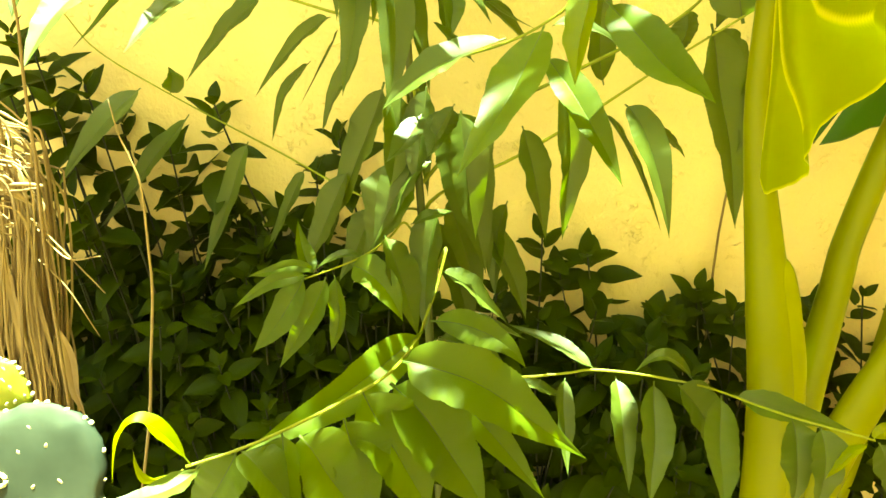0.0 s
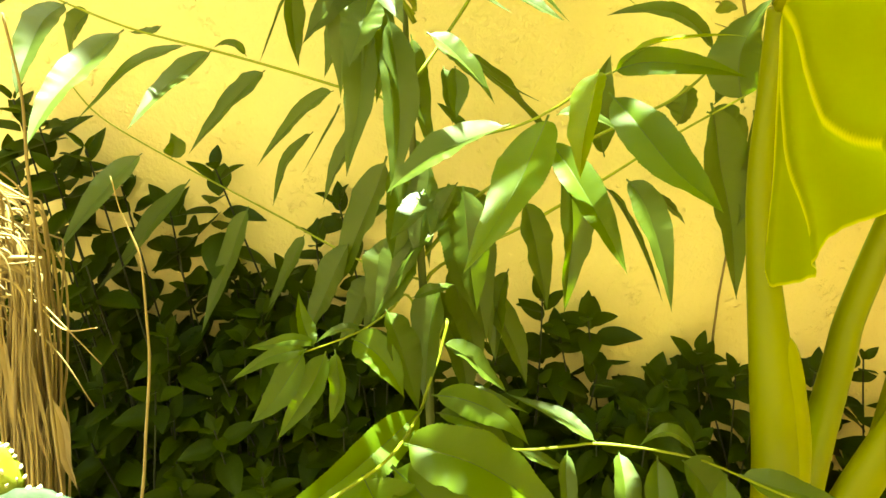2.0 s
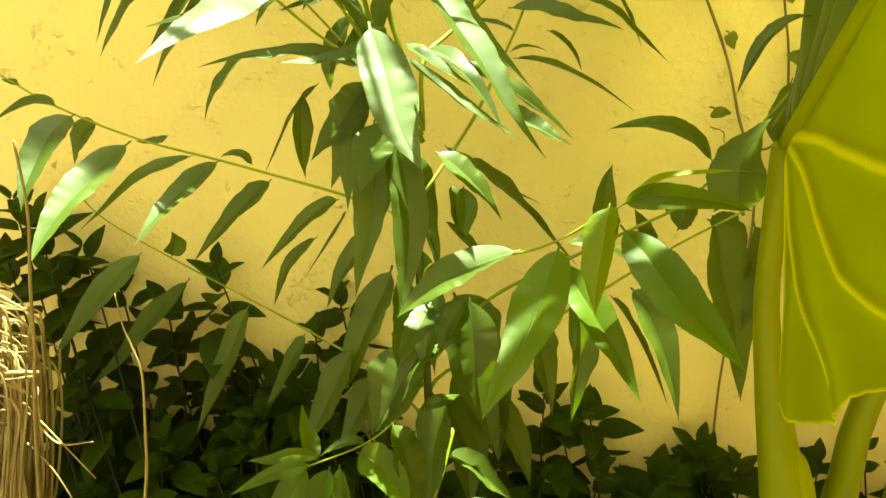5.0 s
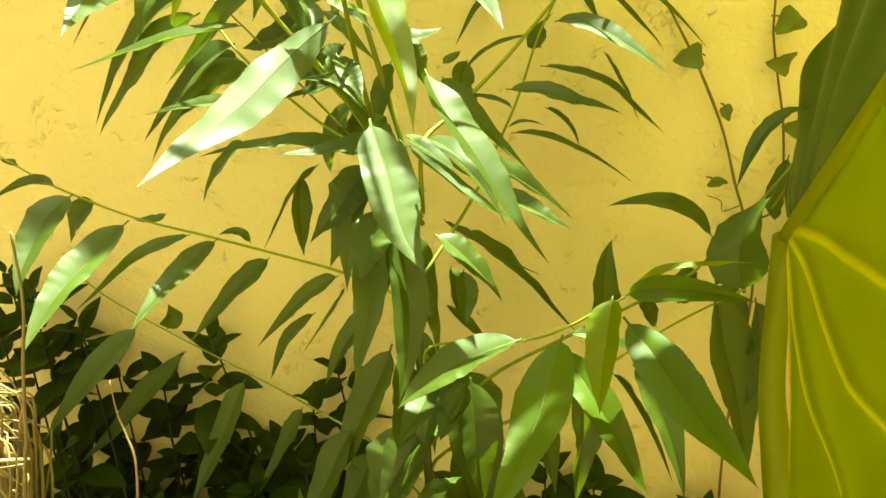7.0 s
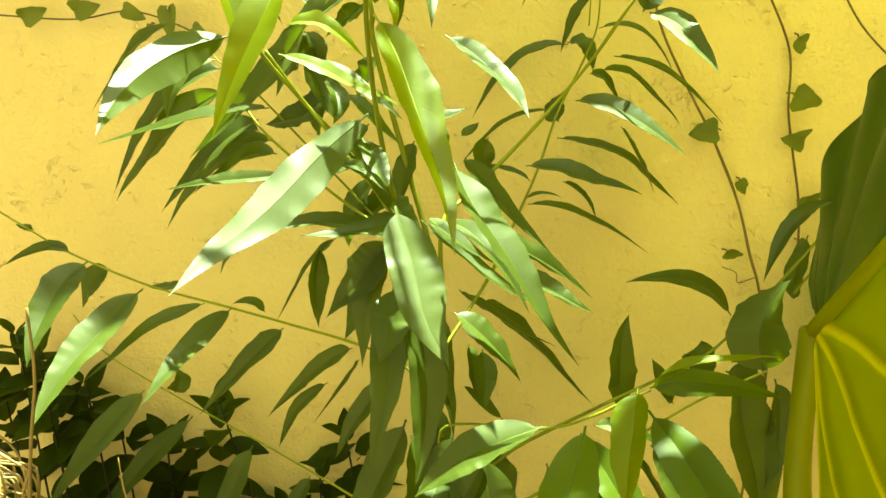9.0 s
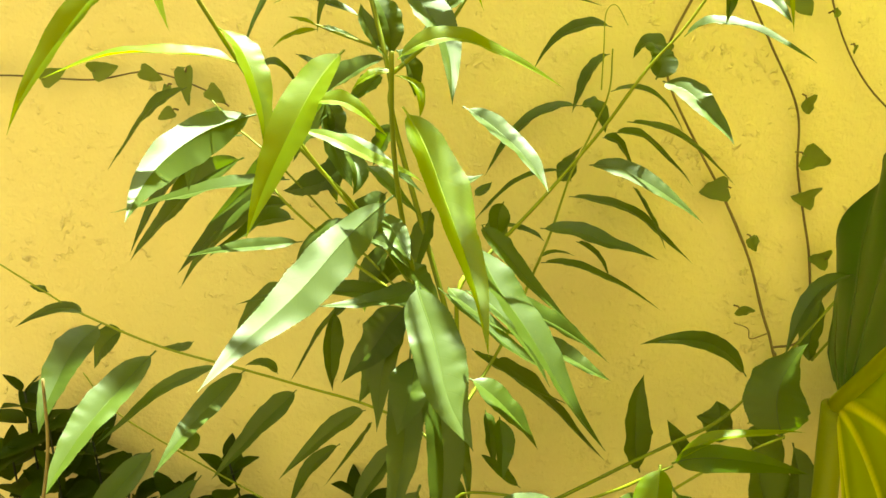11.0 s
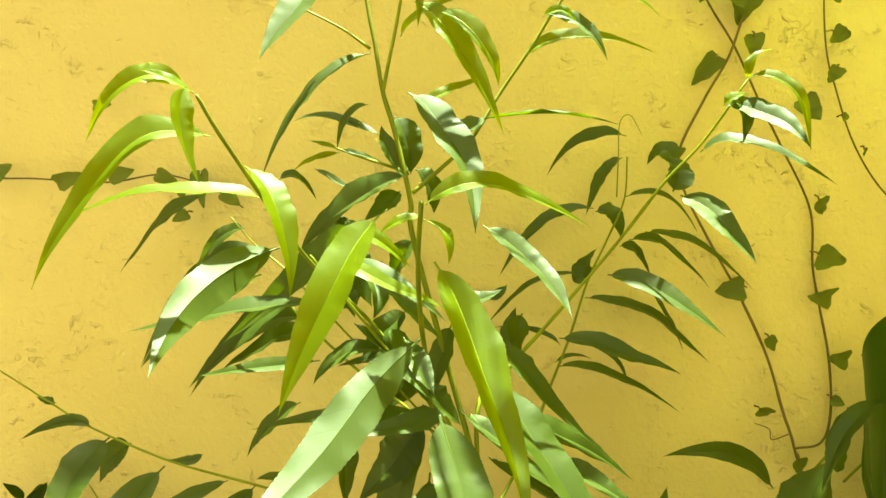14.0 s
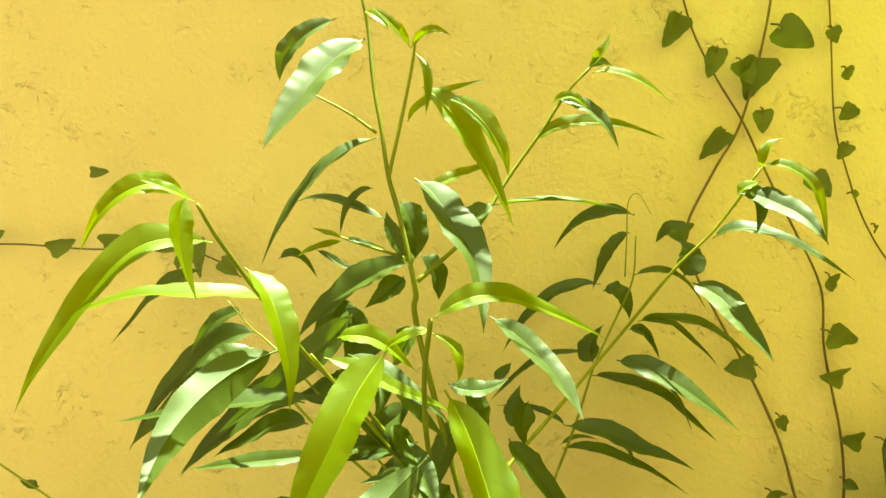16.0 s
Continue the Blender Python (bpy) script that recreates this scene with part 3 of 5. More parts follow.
leaf(shrub, (-0.029, 0.957, 1.476), (-0.050, 0.954, 1.470), (-0.067, 0.960, 1.461), 0.009, turn=-5, skin=YOUNG)
leaf(shrub, (-0.030, 0.957, 1.478), (-0.041, 0.954, 1.482), (-0.054, 0.960, 1.485), 0.007, skin=YOUNG)
leaf(shrub, (-0.028, 0.957, 1.478), (-0.014, 0.960, 1.475), (0.003, 0.970, 1.470), 0.007, turn=5)
leaf(shrub, (-0.063, 1.030, 1.464), (-0.042, 1.026, 1.453), (-0.024, 1.030, 1.444), 0.009, turn=-6)
leaf(shrub, (-0.101, 1.050, 1.453), (-0.084, 1.056, 1.456), (-0.069, 1.070, 1.434), 0.014)
leaf(shrub, (0.043, 0.820, 1.440), (0.085, 0.826, 1.452), (0.148, 0.840, 1.426), 0.020, skin=YOUNG)
leaf(shrub, (0.042, 0.820, 1.431), (0.056, 0.811, 1.422), (0.057, 0.810, 1.405), 0.011, turn=-18, skin=YOUNG)
leaf(shrub, (0.041, 0.820, 1.433), (0.027, 0.816, 1.430), (0.015, 0.820, 1.421), 0.011, turn=5, skin=YOUNG)
leaf(shrub, (0.025, 1.000, 1.460), (-0.032, 1.011, 1.431), (-0.078, 1.030, 1.384), 0.040)
leaf(shrub, (0.017, 1.000, 1.445), (0.004, 0.996, 1.433), (-0.016, 1.000, 1.417), 0.030, turn=5)
leaf(shrub, (0.029, 1.000, 1.403), (0.017, 1.006, 1.382), (0.007, 1.020, 1.362), 0.035, turn=8)
leaf(shrub, (-0.030, 0.980, 1.420), (-0.020, 0.976, 1.406), (-0.024, 0.980, 1.382), 0.026, turn=-35)
leaf(shrub, (-0.016, 0.950, 1.338), (0.002, 0.946, 1.323), (0.023, 0.950, 1.306), 0.015, turn=-19)
leaf(shrub, (0.009, 0.950, 1.315), (-0.025, 0.946, 1.313), (-0.050, 0.950, 1.286), 0.026, turn=13)
leaf(shrub, (0.011, 0.940, 1.370), (0.029, 0.931, 1.355), (0.056, 0.930, 1.329), 0.020, turn=-17)
leaf(shrub, (0.044, 0.950, 1.290), (0.055, 0.941, 1.275), (0.072, 0.940, 1.257), 0.030, turn=-23)
leaf(shrub, (-0.025, 1.020, 1.415), (-0.046, 1.021, 1.399), (-0.068, 1.030, 1.366), 0.040, turn=3)
leaf(shrub, (0.002, 1.000, 1.383), (-0.022, 0.996, 1.363), (-0.022, 1.000, 1.332), 0.032, turn=15)
leaf(shrub, (0.123, 1.000, 1.561), (0.165, 0.996, 1.579), (0.236, 1.000, 1.566), 0.020, skin=YOUNG)
leaf(shrub, (0.141, 1.000, 1.597), (0.170, 0.986, 1.584), (0.189, 0.980, 1.555), 0.018, turn=11)
leaf(shrub, (0.137, 1.000, 1.595), (0.151, 0.991, 1.598), (0.166, 0.990, 1.587), 0.013, turn=17, skin=YOUNG)
leaf(shrub, (0.169, 1.000, 1.620), (0.198, 0.991, 1.617), (0.236, 0.990, 1.593), 0.013, turn=2, skin=YOUNG)
leaf(shrub, (0.167, 1.000, 1.624), (0.175, 0.996, 1.635), (0.183, 1.000, 1.653), 0.013, turn=-18, skin=YOUNG)
leaf(shrub, (0.166, 1.000, 1.624), (0.175, 0.996, 1.628), (0.187, 1.000, 1.625), 0.011, turn=18)
leaf(shrub, (0.085, 0.990, 1.507), (0.145, 0.991, 1.513), (0.208, 1.000, 1.505), 0.021, turn=-29)
leaf(shrub, (0.087, 0.990, 1.509), (0.072, 0.976, 1.495), (0.054, 0.970, 1.478), 0.025, turn=8)
leaf(shrub, (0.026, 0.970, 1.454), (0.010, 0.971, 1.477), (0.002, 0.980, 1.500), 0.024, turn=19)
leaf(shrub, (0.315, 1.000, 1.545), (0.318, 0.996, 1.563), (0.335, 1.000, 1.571), 0.011, turn=-25, skin=YOUNG)
leaf(shrub, (0.315, 1.000, 1.546), (0.343, 0.981, 1.538), (0.358, 0.970, 1.482), 0.016, turn=10, skin=YOUNG)
leaf(shrub, (0.303, 1.000, 1.532), (0.311, 0.991, 1.517), (0.310, 0.990, 1.490), 0.019)
leaf(shrub, (0.296, 1.000, 1.523), (0.303, 0.996, 1.530), (0.317, 1.000, 1.534), 0.014, turn=-7, skin=YOUNG)
leaf(shrub, (0.298, 1.000, 1.523), (0.325, 0.975, 1.514), (0.341, 0.940, 1.484), 0.028, turn=17)
leaf(shrub, (0.286, 1.020, 1.484), (0.319, 0.995, 1.492), (0.373, 0.955, 1.456), 0.020)
leaf(shrub, (0.270, 1.020, 1.445), (0.292, 0.985, 1.425), (0.309, 0.950, 1.391), 0.033, turn=7)
leaf(shrub, (0.249, 1.050, 1.409), (0.318, 1.080, 1.391), (0.392, 1.120, 1.342), 0.025, turn=-17)
leaf(shrub, (0.246, 1.090, 1.398), (0.300, 1.120, 1.385), (0.356, 1.150, 1.339), 0.022, turn=-8)
leaf(shrub, (0.215, 1.050, 1.367), (0.254, 1.021, 1.358), (0.310, 1.000, 1.319), 0.033)
leaf(shrub, (0.219, 1.160, 1.325), (0.294, 1.170, 1.305), (0.373, 1.175, 1.246), 0.029, turn=-17)
leaf(shrub, (0.170, 1.050, 1.304), (0.220, 1.030, 1.299), (0.272, 1.000, 1.284), 0.029, turn=-7)
leaf(shrub, (0.185, 1.130, 1.253), (0.253, 1.150, 1.237), (0.338, 1.165, 1.189), 0.027, turn=-28)
leaf(shrub, (0.180, 1.120, 1.260), (0.201, 1.130, 1.266), (0.225, 1.140, 1.259), 0.007, turn=-5)
leaf(shrub, (0.270, 1.040, 1.448), (0.275, 1.041, 1.467), (0.267, 1.050, 1.481), 0.034, turn=9)
leaf(shrub, (0.294, 1.100, 1.474), (0.281, 1.106, 1.490), (0.270, 1.120, 1.475), 0.028, turn=-12)
leaf(shrub, (0.216, 1.140, 1.344), (0.215, 1.150, 1.361), (0.231, 1.160, 1.382), 0.037, turn=-43)
leaf(shrub, (0.256, 1.165, 1.484), (0.236, 1.165, 1.463), (0.219, 1.170, 1.419), 0.028, turn=28)
leaf(shrub, (0.241, 1.100, 1.503), (0.200, 1.120, 1.501), (0.170, 1.150, 1.463), 0.020, turn=-7)
leaf(shrub, (0.215, 1.110, 1.425), (0.233, 1.105, 1.421), (0.242, 1.105, 1.397), 0.030, turn=-3)
leaf(shrub, (0.224, 1.155, 1.427), (0.168, 1.165, 1.408), (0.122, 1.175, 1.345), 0.027, turn=22)
leaf(shrub, (0.088, 0.970, 1.418), (0.129, 0.945, 1.388), (0.153, 0.910, 1.353), 0.029, turn=-9)
leaf(shrub, (0.143, 1.130, 1.275), (0.135, 1.140, 1.292), (0.140, 1.150, 1.315), 0.035, turn=-37)
leaf(shrub, (0.185, 1.120, 1.280), (0.157, 1.140, 1.292), (0.115, 1.150, 1.291), 0.011, turn=9)
leaf(shrub, (0.203, 1.130, 1.357), (0.156, 1.150, 1.340), (0.109, 1.165, 1.292), 0.021, turn=25)
leaf(shrub, (0.057, 1.000, 1.354), (0.082, 0.996, 1.350), (0.109, 1.000, 1.360), 0.025, turn=-10)
leaf(shrub, (0.231, 1.070, 1.393), (0.250, 1.076, 1.387), (0.270, 1.090, 1.359), 0.015, turn=11)
leaf(shrub, (0.107, 0.970, 1.318), (0.132, 0.956, 1.289), (0.186, 0.950, 1.235), 0.027, turn=-15)
leaf(shrub, (0.172, 0.880, 1.114), (0.113, 0.872, 1.092), (0.070, 0.864, 1.060), 0.044, turn=16)
leaf(shrub, (0.200, 0.860, 1.126), (0.171, 0.795, 1.088), (0.134, 0.738, 1.047), 0.049, turn=34, skin=FRESH, hint=FACING_CAMERA)
leaf(shrub, (0.234, 0.850, 1.162), (0.223, 0.821, 1.131), (0.217, 0.800, 1.092), 0.039, turn=43, skin=YOUNG)
leaf(shrub, (0.243, 0.850, 1.145), (0.269, 0.778, 1.114), (0.281, 0.702, 1.103), 0.044, turn=-7, skin=FRESH, hint=FACING_CAMERA)
leaf(shrub, (0.246, 0.860, 1.158), (0.285, 0.851, 1.167), (0.343, 0.850, 1.156), 0.027, turn=-8, skin=FRESH, hint=FACING_CAMERA)
leaf(shrub, (0.248, 0.860, 1.160), (0.285, 0.856, 1.182), (0.343, 0.860, 1.184), 0.017, turn=-42, skin=YOUNG)
leaf(shrub, (0.206, 0.900, 1.098), (0.236, 0.854, 1.058), (0.263, 0.817, 1.010), 0.037, turn=-16, skin=FRESH, hint=FACING_CAMERA)
leaf(shrub, (0.228, 0.930, 1.072), (0.239, 0.936, 0.995), (0.240, 0.950, 0.901), 0.047, turn=-19)
leaf(shrub, (0.198, 1.000, 1.009), (0.214, 0.996, 0.952), (0.230, 1.000, 0.876), 0.047, turn=-22)
leaf(shrub, (0.302, 1.000, 1.031), (0.328, 0.974, 0.990), (0.353, 0.957, 0.900), 0.048, turn=-12)
leaf(shrub, (0.281, 1.000, 1.023), (0.316, 0.996, 0.973), (0.358, 1.000, 0.887), 0.027, turn=-47)
leaf(shrub, (0.362, 1.100, 0.980), (0.391, 1.114, 0.959), (0.418, 1.135, 0.930), 0.023)
leaf(shrub, (0.189, 1.050, 0.905), (0.177, 1.046, 0.850), (0.177, 1.050, 0.775), 0.044, turn=38)
leaf(shrub, (0.206, 0.860, 1.126), (0.231, 0.856, 1.126), (0.265, 0.860, 1.107), 0.015, turn=-10)
leaf(shrub, (0.376, 1.000, 1.109), (0.410, 1.010, 1.014), (0.447, 1.020, 0.883), 0.071)
leaf(shrub, (0.423, 1.010, 1.100), (0.435, 1.010, 1.040), (0.428, 1.010, 0.976), 0.043, turn=-6)
leaf(shrub, (0.407, 1.000, 1.109), (0.398, 1.000, 1.162), (0.420, 1.000, 1.206), 0.076, turn=-51)
leaf(shrub, (0.291, 1.060, 1.038), (0.281, 1.058, 1.095), (0.289, 1.065, 1.147), 0.045, turn=16)
leaf(shrub, (0.395, 1.060, 1.149), (0.344, 1.050, 1.189), (0.277, 1.047, 1.187), 0.030)
leaf(shrub, (0.369, 1.070, 1.071), (0.377, 1.071, 1.095), (0.375, 1.080, 1.113), 0.060, turn=-54)
leaf(shrub, (0.344, 1.060, 1.047), (0.328, 1.056, 1.075), (0.316, 1.060, 1.099), 0.030, turn=7)
leaf(shrub, (0.392, 1.050, 1.090), (0.419, 1.046, 1.075), (0.440, 1.050, 1.052), 0.052, turn=-5)
leaf(shrub, (0.402, 1.060, 1.096), (0.416, 1.056, 1.115), (0.429, 1.060, 1.134), 0.034, turn=-44)
leaf(shrub, (0.385, 0.896, 1.296), (0.349, 0.880, 1.282), (0.324, 0.866, 1.240), 0.022, turn=37)
leaf(shrub, (0.458, 1.050, 1.239), (0.450, 1.046, 1.196), (0.453, 1.050, 1.171), 0.033, turn=61)
leaf(shrub, (-0.025, 0.910, 0.877), (-0.052, 0.904, 0.833), (-0.097, 0.925, 0.774), 0.039, turn=17, skin=FRESH, hint=FACING_CAMERA)
leaf(shrub, (-0.003, 0.910, 0.877), (-0.025, 0.904, 0.830), (-0.070, 0.925, 0.752), 0.039, turn=19, skin=FRESH, hint=FACING_CAMERA)
leaf(shrub, (0.006, 0.910, 0.879), (0.008, 0.904, 0.837), (-0.009, 0.925, 0.776), 0.030, turn=22, skin=FRESH, hint=FACING_CAMERA)
leaf(shrub, (-0.022, 0.910, 0.879), (-0.059, 0.904, 0.872), (-0.112, 0.925, 0.829), 0.019, turn=19, skin=FRESH, hint=FACING_CAMERA)
leaf(shrub, (-0.015, 0.920, 0.881), (-0.048, 0.914, 0.885), (-0.094, 0.935, 0.863), 0.018, turn=22, skin=FRESH, hint=FACING_CAMERA)
leaf(shrub, (-0.017, 0.920, 0.875), (-0.029, 0.931, 0.896), (-0.036, 0.950, 0.923), 0.026, turn=44, skin=FRESH, hint=FACING_CAMERA)
leaf(shrub, (0.022, 0.920, 0.886), (0.054, 0.896, 0.879), (0.077, 0.880, 0.844), 0.045, turn=-34, skin=FRESH, hint=FACING_CAMERA)
leaf(shrub, (0.031, 0.930, 0.890), (0.010, 0.921, 0.896), (-0.016, 0.920, 0.880), 0.015, turn=21)
leaf(shrub, (0.083, 0.940, 0.923), (0.107, 0.934, 0.936), (0.126, 0.955, 0.931), 0.019, turn=-18)
leaf(shrub, (0.083, 0.810, 0.846), (0.155, 0.804, 0.820), (0.259, 0.825, 0.720), 0.073, turn=-34, skin=FRESH, hint=FACING_CAMERA)
leaf(shrub, (0.096, 0.890, 0.826), (0.036, 0.796, 0.824), (-0.033, 0.710, 0.830), 0.053, turn=27, skin=FRESH, hint=FACING_CAMERA)
leaf(shrub, (0.050, 0.780, 0.837), (0.077, 0.774, 0.772), (0.107, 0.795, 0.676), 0.089, turn=-42, skin=FRESH, hint=FACING_CAMERA)
leaf(shrub, (0.072, 0.800, 0.829), (0.119, 0.794, 0.768), (0.161, 0.815, 0.655), 0.087, turn=-38, skin=FRESH, hint=FACING_CAMERA)
leaf(shrub, (0.039, 0.750, 0.831), (0.047, 0.744, 0.778), (0.043, 0.765, 0.685), 0.078, turn=-45, skin=FRESH, hint=FACING_CAMERA)
leaf(shrub, (0.010, 0.720, 0.839), (0.032, 0.714, 0.804), (0.053, 0.735, 0.720), 0.065, turn=-48, skin=FRESH, hint=FACING_CAMERA)
leaf(shrub, (-0.020, 0.680, 0.860), (-0.000, 0.674, 0.838), (0.014, 0.695, 0.766), 0.053, turn=-54)
leaf(shrub, (-0.042, 0.660, 0.865), (-0.057, 0.636, 0.866), (-0.085, 0.620, 0.874), 0.025, turn=33)
leaf(shrub, (-0.048, 0.660, 0.866), (-0.071, 0.646, 0.915), (-0.093, 0.640, 0.865), 0.019, turn=53, skin=YOUNG)
leaf(shrub, (-0.054, 0.660, 0.862), (-0.072, 0.646, 0.865), (-0.072, 0.640, 0.896), 0.010, turn=63, skin=YOUNG)
leaf(shrub, (-0.024, 0.680, 0.859), (-0.040, 0.674, 0.831), (-0.081, 0.695, 0.770), 0.050, turn=20, skin=FRESH, hint=FACING_CAMERA)
leaf(shrub, (0.004, 0.700, 0.860), (0.000, 0.694, 0.818), (-0.028, 0.715, 0.744), 0.054, turn=20, skin=FRESH, hint=FACING_CAMERA)
leaf(shrub, (0.103, 0.910, 0.825), (0.160, 0.891, 0.824), (0.202, 0.880, 0.788), 0.042, turn=-29, skin=FRESH, hint=FACING_CAMERA)
leaf(shrub, (0.096, 0.850, 0.817), (0.160, 0.844, 0.742), (0.228, 0.865, 0.622), 0.047, turn=-35, skin=FRESH, hint=FACING_CAMERA)
leaf(shrub, (0.107, 0.910, 0.803), (0.152, 0.904, 0.791), (0.195, 0.925, 0.729), 0.048, turn=-31)
leaf(shrub, (0.098, 0.900, 0.795), (0.125, 0.894, 0.725), (0.144, 0.915, 0.569), 0.065, turn=-36, skin=FRESH, hint=FACING_CAMERA)
leaf(shrub, (0.281, 0.920, 0.759), (0.238, 0.941, 0.778), (0.186, 0.970, 0.785), 0.025, turn=27)
leaf(shrub, (0.386, 0.910, 0.752), (0.350, 0.901, 0.789), (0.320, 0.900, 0.771), 0.024, turn=29)
leaf(shrub, (0.250, 0.920, 0.747), (0.246, 0.884, 0.716), (0.248, 0.845, 0.676), 0.029, turn=-24)
leaf(shrub, (0.305, 0.920, 0.749), (0.307, 0.874, 0.718), (0.307, 0.825, 0.674), 0.042, turn=-20)
leaf(shrub, (0.344, 0.910, 0.751), (0.336, 0.859, 0.713), (0.323, 0.805, 0.678), 0.050, turn=-17)
leaf(shrub, (0.395, 0.860, 0.772), (0.380, 0.804, 0.749), (0.364, 0.745, 0.738), 0.049, turn=-13)
leaf(shrub, (0.367, 0.900, 0.754), (0.399, 0.896, 0.712), (0.445, 0.900, 0.631), 0.063, turn=-15)
leaf(shrub, (0.408, 0.860, 0.772), (0.454, 0.846, 0.764), (0.521, 0.840, 0.746), 0.041, turn=-29)
leaf(shrub, (0.439, 0.810, 0.786), (0.440, 0.786, 0.761), (0.437, 0.770, 0.719), 0.048, turn=-7)
leaf(shrub, (0.453, 0.790, 0.794), (0.456, 0.771, 0.766), (0.451, 0.760, 0.723), 0.043, turn=-5)
leaf(shrub, (0.484, 0.770, 0.793), (0.465, 0.761, 0.784), (0.451, 0.760, 0.762), 0.016, turn=57, skin=YOUNG)
leaf(shrub, (0.488, 0.770, 0.798), (0.489, 0.756, 0.821), (0.506, 0.750, 0.821), 0.018, turn=-49, skin=YOUNG)
leaf(shrub, (0.493, 0.770, 0.795), (0.503, 0.756, 0.772), (0.521, 0.750, 0.733), 0.046, turn=-3)
leaf(shrub, (0.198, 0.930, 0.739), (0.227, 0.926, 0.726), (0.255, 0.930, 0.712), 0.022, turn=-32)
leaf(shrub, (-0.265, 1.040, 1.202), (-0.282, 0.996, 1.171), (-0.287, 0.960, 1.123), 0.045, turn=-7)
leaf(shrub, (-0.210, 1.035, 1.176), (-0.243, 0.972, 1.133), (-0.261, 0.918, 1.086), 0.046, turn=-5)
leaf(shrub, (-0.151, 1.040, 1.160), (-0.196, 1.016, 1.143), (-0.261, 1.000, 1.090), 0.020)
leaf(shrub, (-0.124, 1.040, 1.155), (-0.151, 0.987, 1.131), (-0.178, 0.942, 1.095), 0.032)
leaf(shrub, (-0.072, 1.040, 1.135), (-0.103, 1.016, 1.107), (-0.149, 1.000, 1.057), 0.032, turn=5)
leaf(shrub, (-0.002, 1.040, 1.114), (-0.040, 1.041, 1.089), (-0.096, 1.050, 1.029), 0.027, turn=6)
leaf(shrub, (-0.032, 1.060, 1.066), (-0.070, 1.076, 1.024), (-0.098, 1.099, 0.965), 0.024, turn=3)
leaf(shrub, (0.004, 1.040, 1.101), (-0.011, 1.046, 1.074), (-0.050, 1.060, 1.016), 0.013, turn=33)
leaf(shrub, (0.032, 1.020, 1.091), (0.005, 1.021, 1.044), (-0.021, 1.030, 0.992), 0.030, turn=14)
leaf(shrub, (-0.288, 1.050, 1.209), (-0.316, 1.051, 1.213), (-0.365, 1.060, 1.190), 0.017, turn=-7)
leaf(shrub, (-0.249, 1.050, 1.192), (-0.268, 1.051, 1.177), (-0.287, 1.060, 1.146), 0.033, turn=-15)
leaf(shrub, (-0.182, 1.060, 1.178), (-0.197, 1.056, 1.172), (-0.218, 1.060, 1.172), 0.014)
leaf(shrub, (-0.093, 1.050, 1.148), (-0.107, 1.046, 1.161), (-0.127, 1.050, 1.156), 0.014, turn=11)
leaf(shrub, (-0.230, 1.134, 1.015), (-0.222, 1.130, 1.034), (-0.226, 1.134, 1.048), 0.033, turn=61)
leaf(shrub, (-0.327, 1.060, 1.229), (-0.333, 1.056, 1.232), (-0.346, 1.060, 1.235), 0.012, turn=12)
leaf(shrub, (-0.259, 1.120, 1.025), (-0.285, 1.061, 0.993), (-0.324, 1.010, 0.936), 0.040)
leaf(shrub, (-0.205, 1.120, 0.992), (-0.274, 1.116, 0.918), (-0.359, 1.120, 0.834), 0.043, turn=4)
leaf(shrub, (-0.132, 1.110, 0.960), (-0.164, 1.096, 0.889), (-0.211, 1.089, 0.786), 0.043, turn=10)
leaf(shrub, (-0.063, 1.100, 0.927), (-0.085, 1.091, 0.884), (-0.125, 1.090, 0.807), 0.033, turn=15)
leaf(shrub, (0.056, 1.000, 1.055), (0.025, 0.996, 0.977), (-0.014, 1.000, 0.895), 0.059, turn=20)
leaf(shrub, (0.012, 1.000, 0.961), (-0.015, 0.986, 0.907), (-0.042, 0.980, 0.849), 0.050, turn=21)
leaf(shrub, (0.104, 0.970, 0.980), (0.072, 0.956, 0.955), (0.041, 0.950, 0.892), 0.062, turn=25)
leaf(shrub, (0.134, 0.970, 1.033), (0.140, 0.961, 0.969), (0.150, 0.960, 0.895), 0.057, turn=-30)
leaf(shrub, (0.110, 0.950, 0.933), (0.099, 0.936, 0.878), (0.096, 0.930, 0.796), 0.055, turn=32)
leaf(shrub, (0.057, 0.930, 0.915), (0.074, 0.911, 0.875), (0.090, 0.900, 0.812), 0.054, turn=-37)
leaf(shrub, (0.127, 1.000, 0.969), (0.155, 0.996, 0.903), (0.166, 1.000, 0.830), 0.042, turn=-28)
leaf(shrub, (0.029, 1.050, 0.896), (0.011, 1.046, 0.856), (-0.021, 1.050, 0.795), 0.053, turn=23)
leaf(shrub, (0.113, 0.950, 0.865), (0.150, 0.951, 0.836), (0.186, 0.960, 0.792), 0.042, turn=-32)
leaf(shrub, (0.117, 0.920, 0.813), (0.158, 0.916, 0.817), (0.206, 0.920, 0.796), 0.031, turn=-36)
leaf(shrub, (0.129, 0.930, 1.049), (0.113, 0.921, 1.024), (0.104, 0.920, 1.000), 0.031, turn=27)
leaf(shrub, (0.062, 0.970, 1.056), (0.070, 0.961, 1.006), (0.061, 0.960, 0.956), 0.050, turn=-38)
leaf(shrub, (0.101, 0.970, 1.057), (0.095, 0.956, 1.008), (0.087, 0.950, 0.961), 0.050, turn=30)
leaf(shrub, (0.017, 1.000, 0.847), (0.057, 0.996, 0.902), (0.069, 1.000, 0.934), 0.040, turn=-25)
leaf(shrub, (0.084, 0.990, 1.175), (0.093, 0.981, 1.117), (0.103, 0.980, 1.046), 0.029, turn=-31)
